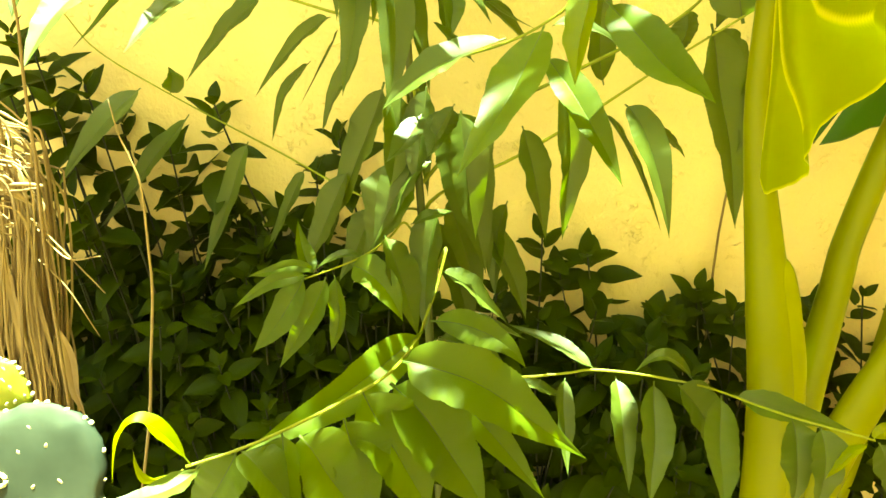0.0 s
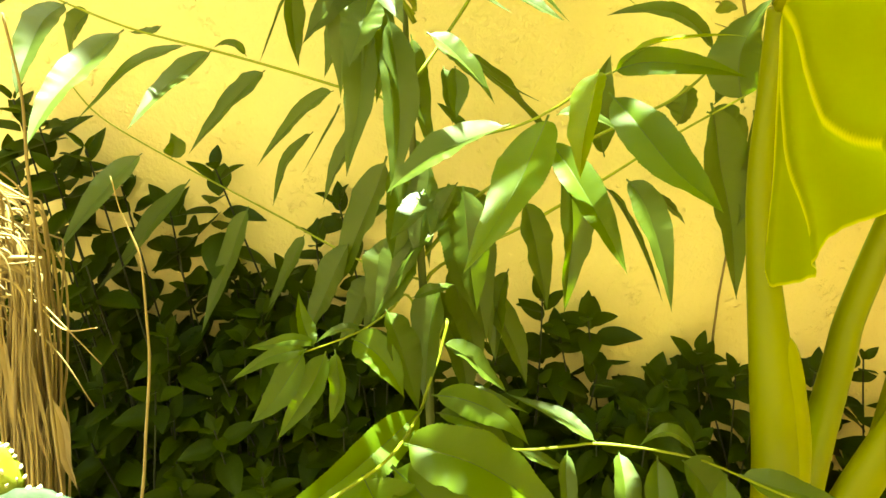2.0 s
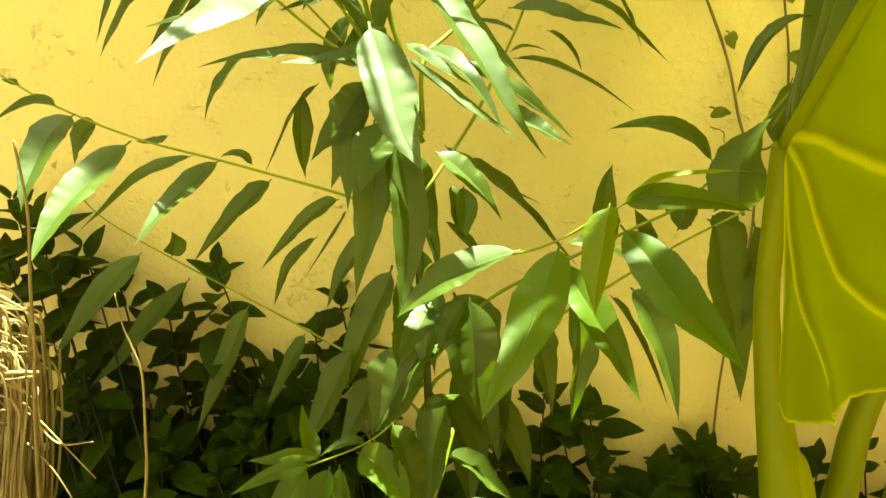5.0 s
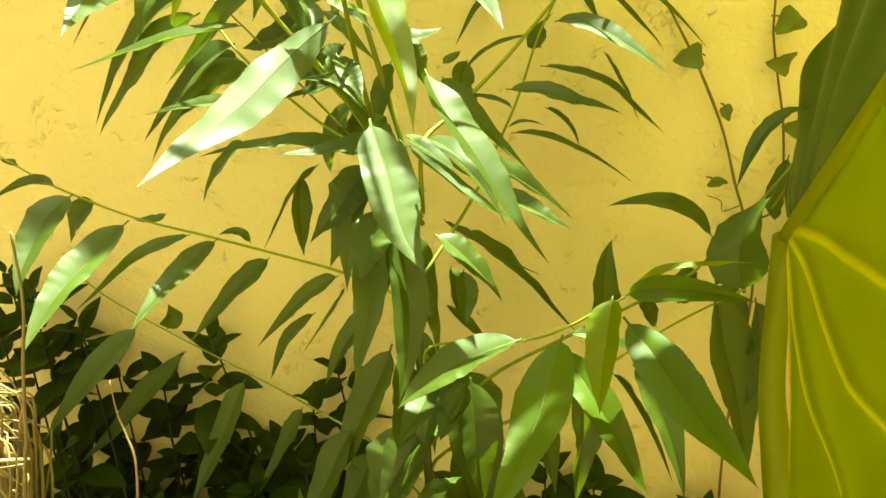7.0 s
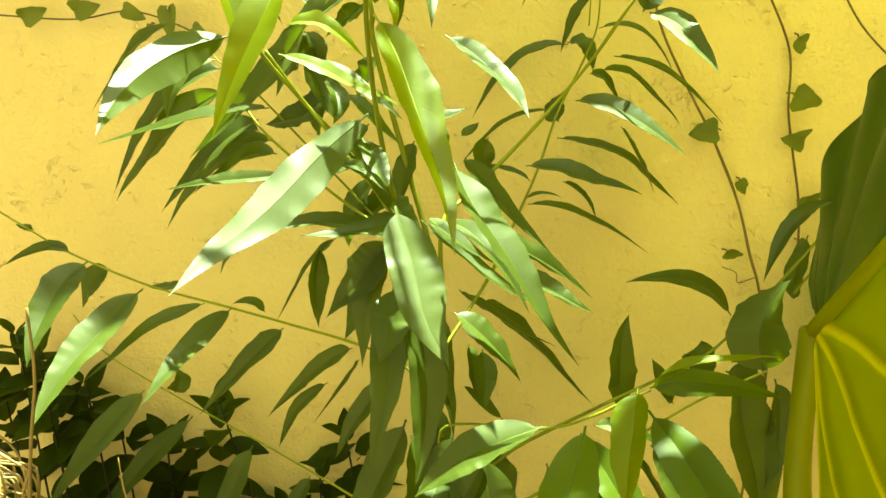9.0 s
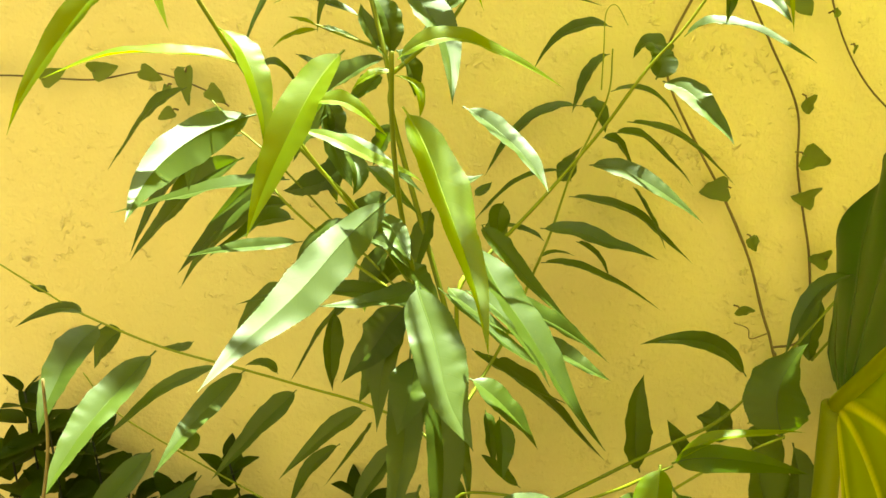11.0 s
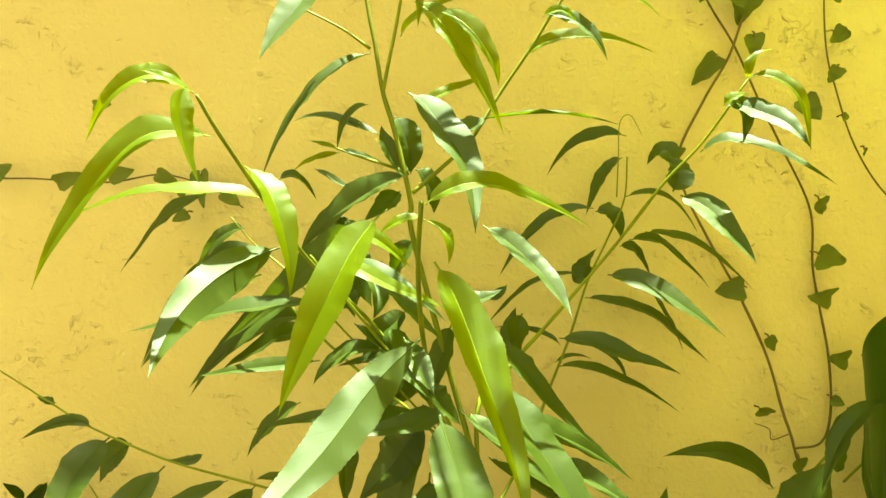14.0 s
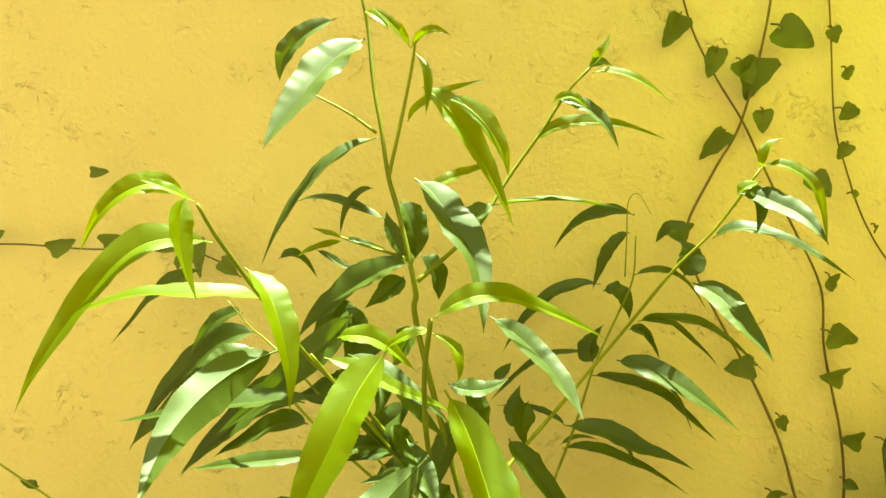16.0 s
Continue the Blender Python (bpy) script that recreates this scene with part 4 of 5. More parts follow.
leaf(shrub, (0.086, 0.985, 1.080), (0.092, 0.978, 1.022), (0.099, 0.980, 0.938), 0.034, turn=-33)
leaf(shrub, (0.025, 0.970, 1.345), (0.006, 0.966, 1.326), (-0.014, 0.970, 1.300), 0.029)
leaf(shrub, (0.054, 1.000, 1.295), (0.029, 0.996, 1.270), (-0.001, 1.000, 1.246), 0.037, turn=6)
leaf(shrub, (0.063, 0.980, 1.331), (0.055, 0.976, 1.302), (0.048, 0.980, 1.266), 0.029, turn=21)
leaf(shrub, (0.033, 0.960, 1.317), (0.008, 0.956, 1.311), (-0.032, 0.960, 1.299), 0.019)
leaf(shrub, (0.072, 1.000, 1.350), (0.083, 0.996, 1.331), (0.091, 1.000, 1.310), 0.028, turn=-17)
leaf(shrub, (0.020, 1.000, 1.199), (0.010, 1.006, 1.169), (-0.007, 1.020, 1.130), 0.035, turn=13)
leaf(shrub, (-0.020, 0.930, 1.393), (0.017, 0.911, 1.380), (0.058, 0.900, 1.351), 0.020, turn=-9)
leaf(shrub, (-0.009, 0.960, 1.381), (0.003, 0.941, 1.365), (0.001, 0.930, 1.346), 0.025, turn=-34)
leaf(shrub, (0.046, 0.930, 1.278), (0.033, 0.931, 1.300), (0.014, 0.940, 1.317), 0.017, turn=22)
leaf(shrub, (0.029, 0.990, 1.297), (0.008, 0.991, 1.265), (0.002, 1.000, 1.230), 0.033, turn=17)
leaf(shrub, (0.131, 1.030, 1.332), (0.126, 1.031, 1.310), (0.133, 1.040, 1.283), 0.030, turn=-26)
leaf(shrub, (0.053, 0.960, 1.244), (0.056, 0.941, 1.210), (0.047, 0.930, 1.150), 0.025, turn=-36)
leaf(shrub, (0.119, 1.020, 0.924), (0.139, 1.006, 0.860), (0.158, 1.000, 0.787), 0.059, turn=-30)
leaf(shrub, (0.093, 1.030, 0.889), (0.128, 1.021, 0.819), (0.142, 1.020, 0.722), 0.065, turn=-32)
leaf(shrub, (0.153, 1.050, 0.879), (0.192, 1.046, 0.819), (0.217, 1.050, 0.741), 0.051, turn=-26)
leaf(shrub, (-0.026, 1.000, 1.678), (-0.011, 0.986, 1.682), (-0.001, 0.980, 1.673), 0.012, turn=33, skin=YOUNG)
leaf(shrub, (-0.022, 1.000, 1.664), (-0.009, 0.986, 1.656), (-0.000, 0.980, 1.644), 0.010, turn=8, skin=YOUNG)
leaf(shrub, (0.053, 0.940, 1.212), (0.048, 0.915, 1.185), (0.039, 0.900, 1.157), 0.046, turn=15)
leaf(shrub, (0.041, 0.990, 1.238), (0.023, 0.985, 1.190), (0.014, 0.990, 1.115), 0.037, turn=10)
leaf(shrub, (0.096, 0.960, 1.032), (0.083, 0.930, 1.015), (0.067, 0.900, 1.003), 0.034, turn=10)
leaf(shrub, (0.120, 0.950, 1.041), (0.115, 0.925, 1.023), (0.104, 0.900, 1.007), 0.041, turn=10)
leaf(shrub, (0.118, 1.000, 1.025), (0.139, 0.990, 0.961), (0.162, 0.980, 0.845), 0.085, turn=-20)
leaf(shrub, (0.081, 0.970, 0.977), (0.061, 0.960, 0.937), (0.032, 0.960, 0.878), 0.083, turn=15)
leaf(shrub, (0.092, 0.930, 1.270), (0.123, 0.900, 1.255), (0.156, 0.880, 1.208), 0.023, turn=-20)
leaf(shrub, (0.078, 0.920, 1.275), (0.096, 0.900, 1.263), (0.131, 0.890, 1.244), 0.019, turn=-15)
leaf(shrub, (0.010, 0.900, 1.318), (0.029, 0.880, 1.317), (0.050, 0.870, 1.300), 0.016, turn=-10)
leaf(shrub, (0.047, 0.910, 1.294), (0.024, 0.890, 1.315), (-0.004, 0.880, 1.316), 0.019, turn=10)
leaf(shrub, (0.026, 0.910, 1.337), (0.039, 0.885, 1.320), (0.050, 0.870, 1.306), 0.023, turn=-15)
leaf(shrub, (0.052, 0.930, 1.276), (0.032, 0.920, 1.265), (-0.025, 0.910, 1.260), 0.030, turn=10)
leaf(shrub, (0.147, 0.950, 1.083), (0.123, 0.940, 1.109), (0.110, 0.940, 1.120), 0.014)
leaf(shrub, (0.126, 0.950, 1.151), (0.127, 0.930, 1.130), (0.127, 0.915, 1.111), 0.025, turn=-25)
leaf(shrub, (0.283, 1.130, 1.340), (0.309, 1.150, 1.308), (0.337, 1.165, 1.263), 0.023, turn=-20)
leaf(shrub, (0.217, 1.100, 1.283), (0.242, 1.110, 1.266), (0.260, 1.120, 1.240), 0.019, turn=-15)
leaf(shrub, (0.249, 1.120, 1.441), (0.300, 1.140, 1.440), (0.344, 1.160, 1.400), 0.018, turn=-12)
leaf(shrub, (0.108, 1.120, 1.328), (0.118, 1.130, 1.333), (0.128, 1.140, 1.342), 0.016)

# a thin side shoot before the elephant ear
stem(shrub, 0.0011, 0.0007, (0.401, 0.960, 1.204), (0.404, 0.920, 1.256), (0.406, 0.900, 1.289), (0.409, 0.890, 1.311))

# unseen crown added to the shrub to cast shade, arching forward above the eye
rc = random.Random(21)
SHADE_CROWN = (((0.04, 0.985, 1.73), (0.16, 0.72, 1.99), 46, 0.84), ((0.03, 0.985, 1.75), (0.34, 0.88, 1.99), 30, 1.0), ((0.05, 0.985, 1.73), (0.22, 0.80, 2.0), 22, 0.93))
for start, end_, count, most in SHADE_CROWN:
    start, end_ = Vector(start), Vector(end_)
    line = [start, start.lerp(end_, 0.4) + Vector((0, 0.02, 0.16)), end_]
    stalk("twig", shrub, line, 0.0024, 0.001, TWIG)
    way = [q for q in curve_through(line, 20) if q.y < most - 0.02 and (most < 1.0 or q.x > 0.25) and (most != 0.93 or q.x > 0.19)]
    for i in range(count):
        q = way[i * len(way) // count]
        out = Vector((rc.uniform(-1, 1), rc.uniform(-1, 0.5), rc.uniform(-0.4, 0.0))).normalized() * rc.uniform(0.10, 0.15)
        end = q + out
        end.z, end.y = max(end.z, 1.80), max(0.70, min(end.y, most if end.x < -0.12 or end.x > 0.08 else 0.85))
        end.x = max(end.x, {1.0: 0.24, 0.84: 0.06, 0.93: 0.25}[most]) if q.x > 0.0 else min(end.x, -0.12)
        leaf(shrub, q, q.lerp(end, 0.55) + Vector((0, 0, 0.012)), end, rc.uniform(0.026, 0.040), hint=(0.1, -0.2, 1.0))

# unseen leaves added above the view to keep the sun off the lowest branch
leaf(shrub, (0.159, 0.880, 1.969), (0.094, 0.852, 1.971), (0.028, 0.824, 1.949), 0.033, hint=(0.1, -0.2, 1.0))
leaf(shrub, (0.218, 0.957, 1.862), (0.267, 0.991, 1.864), (0.316, 1.025, 1.842), 0.040, hint=(0.1, -0.2, 1.0))
leaf(shrub, (-0.007, 1.135, 1.888), (0.029, 1.086, 1.890), (0.065, 1.037, 1.868), 0.038, hint=(0.1, -0.2, 1.0))
leaf(shrub, (0.304, 1.081, 1.922), (0.252, 1.058, 1.924), (0.200, 1.034, 1.902), 0.040, hint=(0.1, -0.2, 1.0))
leaf(shrub, (0.268, 0.970, 1.917), (0.207, 0.942, 1.919), (0.147, 0.913, 1.897), 0.042, hint=(0.1, -0.2, 1.0))
leaf(shrub, (0.161, 0.851, 1.916), (0.112, 0.899, 1.918), (0.062, 0.948, 1.896), 0.034, hint=(0.1, -0.2, 1.0))
leaf(shrub, (0.123, 0.806, 1.896), (0.057, 0.814, 1.898), (-0.009, 0.822, 1.876), 0.034, hint=(0.1, -0.2, 1.0))
leaf(shrub, (-0.064, 1.100, 1.875), (-0.009, 1.057, 1.877), (0.047, 1.014, 1.855), 0.037, hint=(0.1, -0.2, 1.0))
leaf(shrub, (0.325, 1.042, 1.932), (0.262, 1.015, 1.934), (0.198, 0.989, 1.912), 0.041, hint=(0.1, -0.2, 1.0))
leaf(shrub, (0.087, 0.783, 1.943), (0.077, 0.834, 1.945), (0.067, 0.885, 1.923), 0.041, hint=(0.1, -0.2, 1.0))
leaf(shrub, (0.266, 0.979, 1.958), (0.233, 0.932, 1.960), (0.199, 0.884, 1.938), 0.040, hint=(0.1, -0.2, 1.0))
leaf(shrub, (0.100, 0.970, 1.910), (0.155, 0.932, 1.912), (0.211, 0.894, 1.890), 0.040, hint=(0.1, -0.2, 1.0))
leaf(shrub, (0.114, 1.023, 1.895), (0.082, 1.069, 1.897), (0.050, 1.115, 1.875), 0.041, hint=(0.1, -0.2, 1.0))
for end_ in ((0.159, 0.880, 1.969), (0.218, 0.957, 1.862), (-0.007, 1.135, 1.888), (0.304, 1.081, 1.922), (0.268, 0.970, 1.917), (0.161, 0.851, 1.916), (0.123, 0.806, 1.896), (-0.064, 1.100, 1.875), (0.325, 1.042, 1.932), (0.087, 0.783, 1.943), (0.266, 0.979, 1.958), (0.100, 0.970, 1.910), (0.114, 1.023, 1.895)):
    stalk("twig", shrub, [Vector((0.045, 0.985, 1.735)), Vector((0.045, 0.985, 1.735)).lerp(Vector(end_), 0.6) + Vector((0, 0, 0.04)), Vector(end_)], 0.0014, 0.0007, TWIG)

SPRIG_TIPS = [
    (-0.179, 1.140, 1.000),
    (-0.257, 1.160, 0.942),
    (-0.259, 1.160, 0.874),
    (-0.061, 1.150, 0.906),
    (-0.162, 1.150, 0.840),
    (-0.031, 1.170, 0.943),
    (0.245, 1.150, 0.811),
    (0.270, 1.140, 0.764),
    (0.309, 1.150, 0.786),
    (0.477, 1.150, 0.709),
    (0.523, 1.140, 0.701),
    (0.639, 1.150, 0.701),
    (-0.380, 1.120, 1.070),
    (-0.362, 1.100, 1.007),
    (-0.425, 1.120, 1.016),
    (-0.334, 1.130, 1.028),
    (-0.356, 1.080, 0.897),
    (-0.321, 1.170, 0.967),
    (-0.138, 1.160, 0.801),
    (-0.409, 1.130, 1.089),
    (-0.106, 1.150, 0.845),
]

# ---- low leafy plants along the foot of the wall ----
def ovate(seed):
    """A broad pointed leaf 1 long, lying along +x, its upper side to +z."""
    verts, uvs, faces, rows = [], [], [], 9
    for i in range(rows + 1):
        s = i / rows
        half = 0.27 * (math.sin(math.pi * min(1, s ** 0.75)) ** 0.8) if 0 < s < 1 else 0.012
        bend = -0.16 * s * s + 0.03 * noise.noise(Vector((s * 3, seed, 0)))
        for k in (-1, -0.5, 0, 0.5, 1):
            verts.append((s, half * k, bend + 0.32 * half * abs(k) + 0.02 * noise.noise(Vector((s * 4, k, seed)))))
            uvs.append((s, 0.5 + k / 2))
    for i in range(rows):
        for k in range(4):
            a = i * 5 + k
            faces.append((a, a + 1, a + 6, a + 5))
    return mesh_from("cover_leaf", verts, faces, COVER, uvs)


OVATES = [ovate(q) for q in (0.3, 1.7, 3.1, 4.9)]
rnd = random.Random(5)


def sprig(plant, foot, tip, size):
    foot, tip = Vector(foot), Vector(tip)
    mid = foot.lerp(tip, 0.55) + Vector((rnd.uniform(-0.04, 0.04), rnd.uniform(-0.03, 0.02), 0))
    line = curve_through([foot, mid, tip], 8)
    v, f = tube(line, lambda s: 0.0022 - 0.001 * s, 6)
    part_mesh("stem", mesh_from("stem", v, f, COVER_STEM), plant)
    end = (line[-1] - line[-3]).normalized().lerp(Vector((rnd.uniform(-0.5, 0.5), rnd.uniform(-0.9, -0.1), 0.75)).normalized(), 0.6).normalized()
    spin = rnd.uniform(0, 180)
    for level in range(8):
        at = tip - end * (0.017 * level + 0.0015 * level * level)
        if level > 3 and rnd.random() < 0.25:
            continue
        grow = size * (0.55 + 0.2 * min(level, 3)) * rnd.uniform(0.85, 1.15)
        spread = 32 + 17 * min(level, 4) + rnd.uniform(-8, 8)
        spin += 90 + rnd.uniform(-14, 14)
        for half in (0, 180):
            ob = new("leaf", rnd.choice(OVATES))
            ob.parent = plant
            turn = Vector((0, 0, 1)).rotation_difference(end).to_matrix().to_4x4()
            m = Matrix.Translation(at) @ turn @ pose(0, 0, 0, 0, 0, spin + half) @ pose(0.003, 0, 0, rnd.uniform(-12, 12), -(90 - spread), 0)
            ob.matrix_parent_inverse = Matrix()
            ob.matrix_basis = Matrix.Translation(-plant.location) @ m @ Matrix.Scale(grow, 4)


def cover_top(x):
    """Height of the leaf cover along the wall."""
    return 0.70 + 0.13 * max(0.0, min(1.0, (0.15 - x) / 0.3)) + 0.03 * math.sin(x * 19) + 0.02 * math.sin(x * 43)


plants = []
for i in range(11):
    x = -0.775 + 0.155 * i
    plants.append(thing("cover_plant", (x, 1.09, 0.0), "bushy dark green broad-leaved plant at the foot of the wall", "plant", "low plants along the wall"))


def nearest_plant(x):
    return min(plants, key=lambda q: abs(q.location.x - x))


for tip in SPRIG_TIPS:
    plant = nearest_plant(tip[0] + 0.12)
    sprig(plant, (plant.location.x + rnd.uniform(-0.03, 0.03), 1.1 + rnd.uniform(-0.03, 0.04), 0.0), tip, 0.058)
for i in range(345):
    x = rnd.uniform(-0.75, 0.8)
    y = rnd.uniform(0.98, 1.17)
    high = cover_top(x) - 0.16 * (1.17 - y) / 0.19 - rnd.uniform(0, 1) ** 1.3 * 0.40
    plant = nearest_plant(x)
    sprig(plant, (plant.location.x + rnd.uniform(-0.03, 0.03), 1.09 + rnd.uniform(-0.05, 0.05), 0.0), (x, y, max(0.16, high)), rnd.uniform(0.046, 0.060))
for i in range(34):
    x = rnd.uniform(-0.62, 0.0)
    plant = nearest_plant(x)
    sprig(plant, (plant.location.x + rnd.uniform(-0.03, 0.03), 1.12 + rnd.uniform(-0.04, 0.04), 0.0), (x, rnd.uniform(1.09, 1.165), rnd.uniform(0.66, 0.84)), rnd.uniform(0.050, 0.062))
for i in range(22):
    x = rnd.uniform(0.08, 0.42)
    plant = nearest_plant(x)
    sprig(plant, (plant.location.x + rnd.uniform(-0.03, 0.03), 1.12 + rnd.uniform(-0.04, 0.04), 0.0), (x, rnd.uniform(1.05, 1.16), rnd.uniform(0.60, 0.74)), rnd.uniform(0.050, 0.062))

# ---- elephant-ear plants ----
def along_table(table, a):
    """Reads a table of (angle, value) at an angle, smoothly."""
    for (a0, r0), (a1, r1) in zip(table, table[1:]):
        if a <= a1:
            w = max(0.0, (a - a0) / (a1 - a0))
            return r0 + (r1 - r0) * w
    return table[-1][1]


def smooth_table(table, a):
    """The same, with the corners of the table rounded."""
    last = table[-1][0]
    w = min(7.0, last - a)
    return sum(along_table(table, min(last, max(0.0, a + w * q))) for q in (-1, -0.5, 0, 0.5, 1)) / 5


def taro_half(name, parent, hub, along, across, outline, veins, curl, label="", skin=None, puff=0.0035):
    """One half of a heart-shaped blade: a fan about the hub from the midrib round to the lobe by the stalk."""
    hub, along, across = Vector(hub), Vector(along).normalized(), Vector(across)
    across = (across - along * across.dot(along)).normalized()
    out = along.cross(across)
    verts, uvs, faces, flat = [], [], [], []
    na, nr = (64, 16) if skin else (220, 150)
    span = outline[-1][0]

    def place(ang, r):
        rim = smooth_table(outline, ang)
        t = min(1.0, r / rim)
        q = along * (math.cos(radians(ang)) * r) + across * (math.sin(radians(ang)) * r)
        near = min([abs(ang - along_table(v, r)) for v in veins] + [abs(ang)]) * r
        quilt = puff * (1 - math.exp(-(near / 0.35) ** 2)) * min(1, r / 0.04)
        wave = curl * t * t + 0.005 * math.sin(ang * 0.21 + 1) * t ** 3 + 0.004 * noise.noise(q * 14 + hub)
        return hub + q + out * (wave + quilt)

    for i in range(na + 1):
        ang = span * i / na
        rim = smooth_table(outline, ang) * (1 + 0.008 * noise.noise(Vector((ang * 0.3, span, 0))))
        for k in range(nr + 1):
            verts.append(place(ang, rim * k / nr))
            uvs.append((i / na, 0.5 + 0.5 * k / nr))
            flat.append((math.radians(ang), rim * k / nr, rim))
    for i in range(na):
        for k in range(nr):
            a = i * (nr + 1) + k
            faces.append((a, a + 1, a + nr + 2, a + nr + 1))
    flat = np.array(flat)
    spot = np.stack([np.cos(flat[:, 0]), np.sin(flat[:, 0])], 1) * flat[:, 1:2]
    marks = np.maximum(0.0, 1 - ((flat[:, 2] - flat[:, 1]) / 0.0022) ** 2)
    for table in veins:
        far = table[-1][0]
        for k in range(61):
            r = far * k / 60
            a = radians(along_table(table, r))
            off = np.hypot(spot[:, 0] - r * math.cos(a), spot[:, 1] - r * math.sin(a)) / (0.0030 * (1.1 - 0.7 * k / 60) + far / 120)
            marks = np.maximum(marks, 1 - off ** 2)
    me = mesh_from(name, verts, faces, skin or TARO, uvs)
    me.attributes.new("vein", "FLOAT", "POINT").data.foreach_set("value", marks)
    blade = part_mesh(name, me, parent, label)
    for table in veins if skin else ():
        far = table[-1][0]
        line = [place(along_table(table, far * k / 14), far * k / 14) for k in range(1, 15)]
        v, f = tube(line, lambda s: 0.0011 * (1.05 - 0.75 * s), 7)
        part_mesh("vein", mesh_from("vein", v, f, RIB), blade)
    rim_line = [verts[i * (nr + 1) + nr] for i in range(na + 1)]
    if skin:
        v, f = tube(rim_line, lambda s: 0.0007, 5)
        part_mesh("rim", mesh_from("rim", v, f, RIB), blade)
    return blade


def swelling_stalk(name, parent, rows, label="", flat=1.0):
    """A fleshy stalk through rows of (x, y, z, radius)."""
    line = curve_through([r[:3] for r in rows], 6)
    table = [(k / (len(rows) - 1), r[3]) for k, r in enumerate(rows)]
    v, f = tube(line, lambda s: along_table(table, s), 16, 0.0, flat)
    return part_mesh(name, mesh_from(name, v, f, PETIOLE), parent, label)


taro = thing("elephant_ear_plant", (0.5, 0.95, 0.0), "elephant ear plant with thick yellow-green stalks and a large backlit leaf", "plant")
hub = Vector((0.366, 0.863, 1.205))
RIB_WAY = Vector((-0.168, -0.7216, 0.6717))
stem_a = swelling_stalk("leaf_stalk", taro, [(0.56, 0.96, -0.02, 0.036), (0.545, 0.955, 0.3, 0.033), (0.512, 0.935, 0.55, 0.029), (0.474, 0.91, 0.73, 0.0255), (0.446, 0.902, 0.84, 0.0225), (0.424, 0.90, 0.92, 0.0175), (0.404, 0.895, 0.99, 0.0135), (0.386, 0.888, 1.06, 0.0105), (0.376, 0.88, 1.13, 0.009), (0.366, 0.866, 1.203, 0.0095)], "thick pale yellow-green fleshy stalk")
swelling_stalk("sheath", stem_a, [(0.575, 0.955, 0.05, 0.026), (0.53, 0.93, 0.5, 0.022), (0.486, 0.903, 0.74, 0.0185), (0.459, 0.896, 0.84, 0.0165), (0.444, 0.895, 0.887, 0.0145), (0.436, 0.895, 0.903, 0.011), (0.430, 0.896, 0.914, 0.004)], "sheath wrapped round the stalk", 0.8)
LOW = ((0, 0.33), (20, 0.30), (40, 0.262), (50, 0.238), (55, 0.243), (58, 0.249), (62, 0.228), (66, 0.220), (72, 0.206), (76, 0.200), (80, 0.207), (84, 0.207), (92, 0.204), (104, 0.202), (110, 0.207), (115, 0.212), (117, 0.200), (118.5, 0.15))
HIGH = ((0, 0.33), (25, 0.255), (45, 0.205), (60, 0.191), (75, 0.186), (85, 0.182), (95, 0.166), (105, 0.147), (112, 0.124), (118, 0.088), (121, 0.03))
VEINS = (((0, 50), (0.042, 58), (0.084, 65), (0.145, 65), (0.186, 60), (0.215, 56)), ((0, 110), (0.06, 107), (0.107, 101), (0.149, 91), (0.185, 85)), ((0, 12), (0.043, 27), (0.098, 35), (0.142, 37), (0.25, 38)), ((0, 116), (0.08, 116), (0.17, 112)))
VEINS_HIGH = (((0, 30), (0.06, 44), (0.12, 48), (0.18, 44)), ((0, 70), (0.06, 78), (0.12, 80), (0.165, 78)), ((0, 105), (0.05, 108), (0.11, 106)))
taro_half("leaf_half", taro, hub, RIB_WAY, (-0.1126, -0.6629, -0.7402), LOW, VEINS, 0.004)
# upper half: its shade comes from the darker leaf colour
taro_half("leaf_half", taro, hub, RIB_WAY, (0.305, 0.61, 0.731), HIGH, VEINS_HIGH, -0.006, skin=TARO_SHADED, puff=0.001)
stalk("midrib", taro, [hub, hub + RIB_WAY * 0.15, hub + RIB_WAY * 0.32], 0.007, 0.0022, TARO_VEIN, knots=0.0)
PLAIN_VEINS = (((0, 40), (0.13, 45)), ((0, 85), (0.12, 88)), ((0, 125), (0.09, 124)))
stem_b = swelling_stalk("leaf_stalk", taro, [(0.57, 0.97, -0.02, 0.027), (0.56, 0.965, 0.4, 0.023), (0.535, 0.95, 0.686, 0.019), (0.524, 0.935, 0.85, 0.015), (0.521, 0.93, 0.92, 0.0135), (0.527, 0.91, 1.06, 0.0125), (0.56, 0.89, 1.3, 0.011), (0.60, 0.88, 1.6, 0.009), (0.62, 0.88, 1.93, 0.008)], "thick pale yellow-green fleshy stalk")
# unseen blade on the stalk's top, added above the view to cast shade
shade_hub, shade_way = (0.62, 0.88, 1.93), (-0.10, -0.30, 0.03)
BROAD = ((0, 0.34), (30, 0.31), (60, 0.29), (90, 0.28), (120, 0.27), (145, 0.22), (155, 0.06))
BROAD_VEINS = (((0, 35), (0.22, 42)), ((0, 80), (0.20, 86)), ((0, 120), (0.18, 124)))
taro_half("leaf_half", taro, shade_hub, shade_way, (-0.95, 0.3, 0.05), BROAD, BROAD_VEINS, 0.006)
taro_half("leaf_half", taro, shade_hub, shade_way, (0.95, -0.3, 0.10), BROAD, BROAD_VEINS, -0.006)
stalk("midrib", taro, [shade_hub, (0.575, 0.745, 1.944), (0.53, 0.61, 1.957)], 0.006, 0.002, TARO_VEIN, knots=0.0)
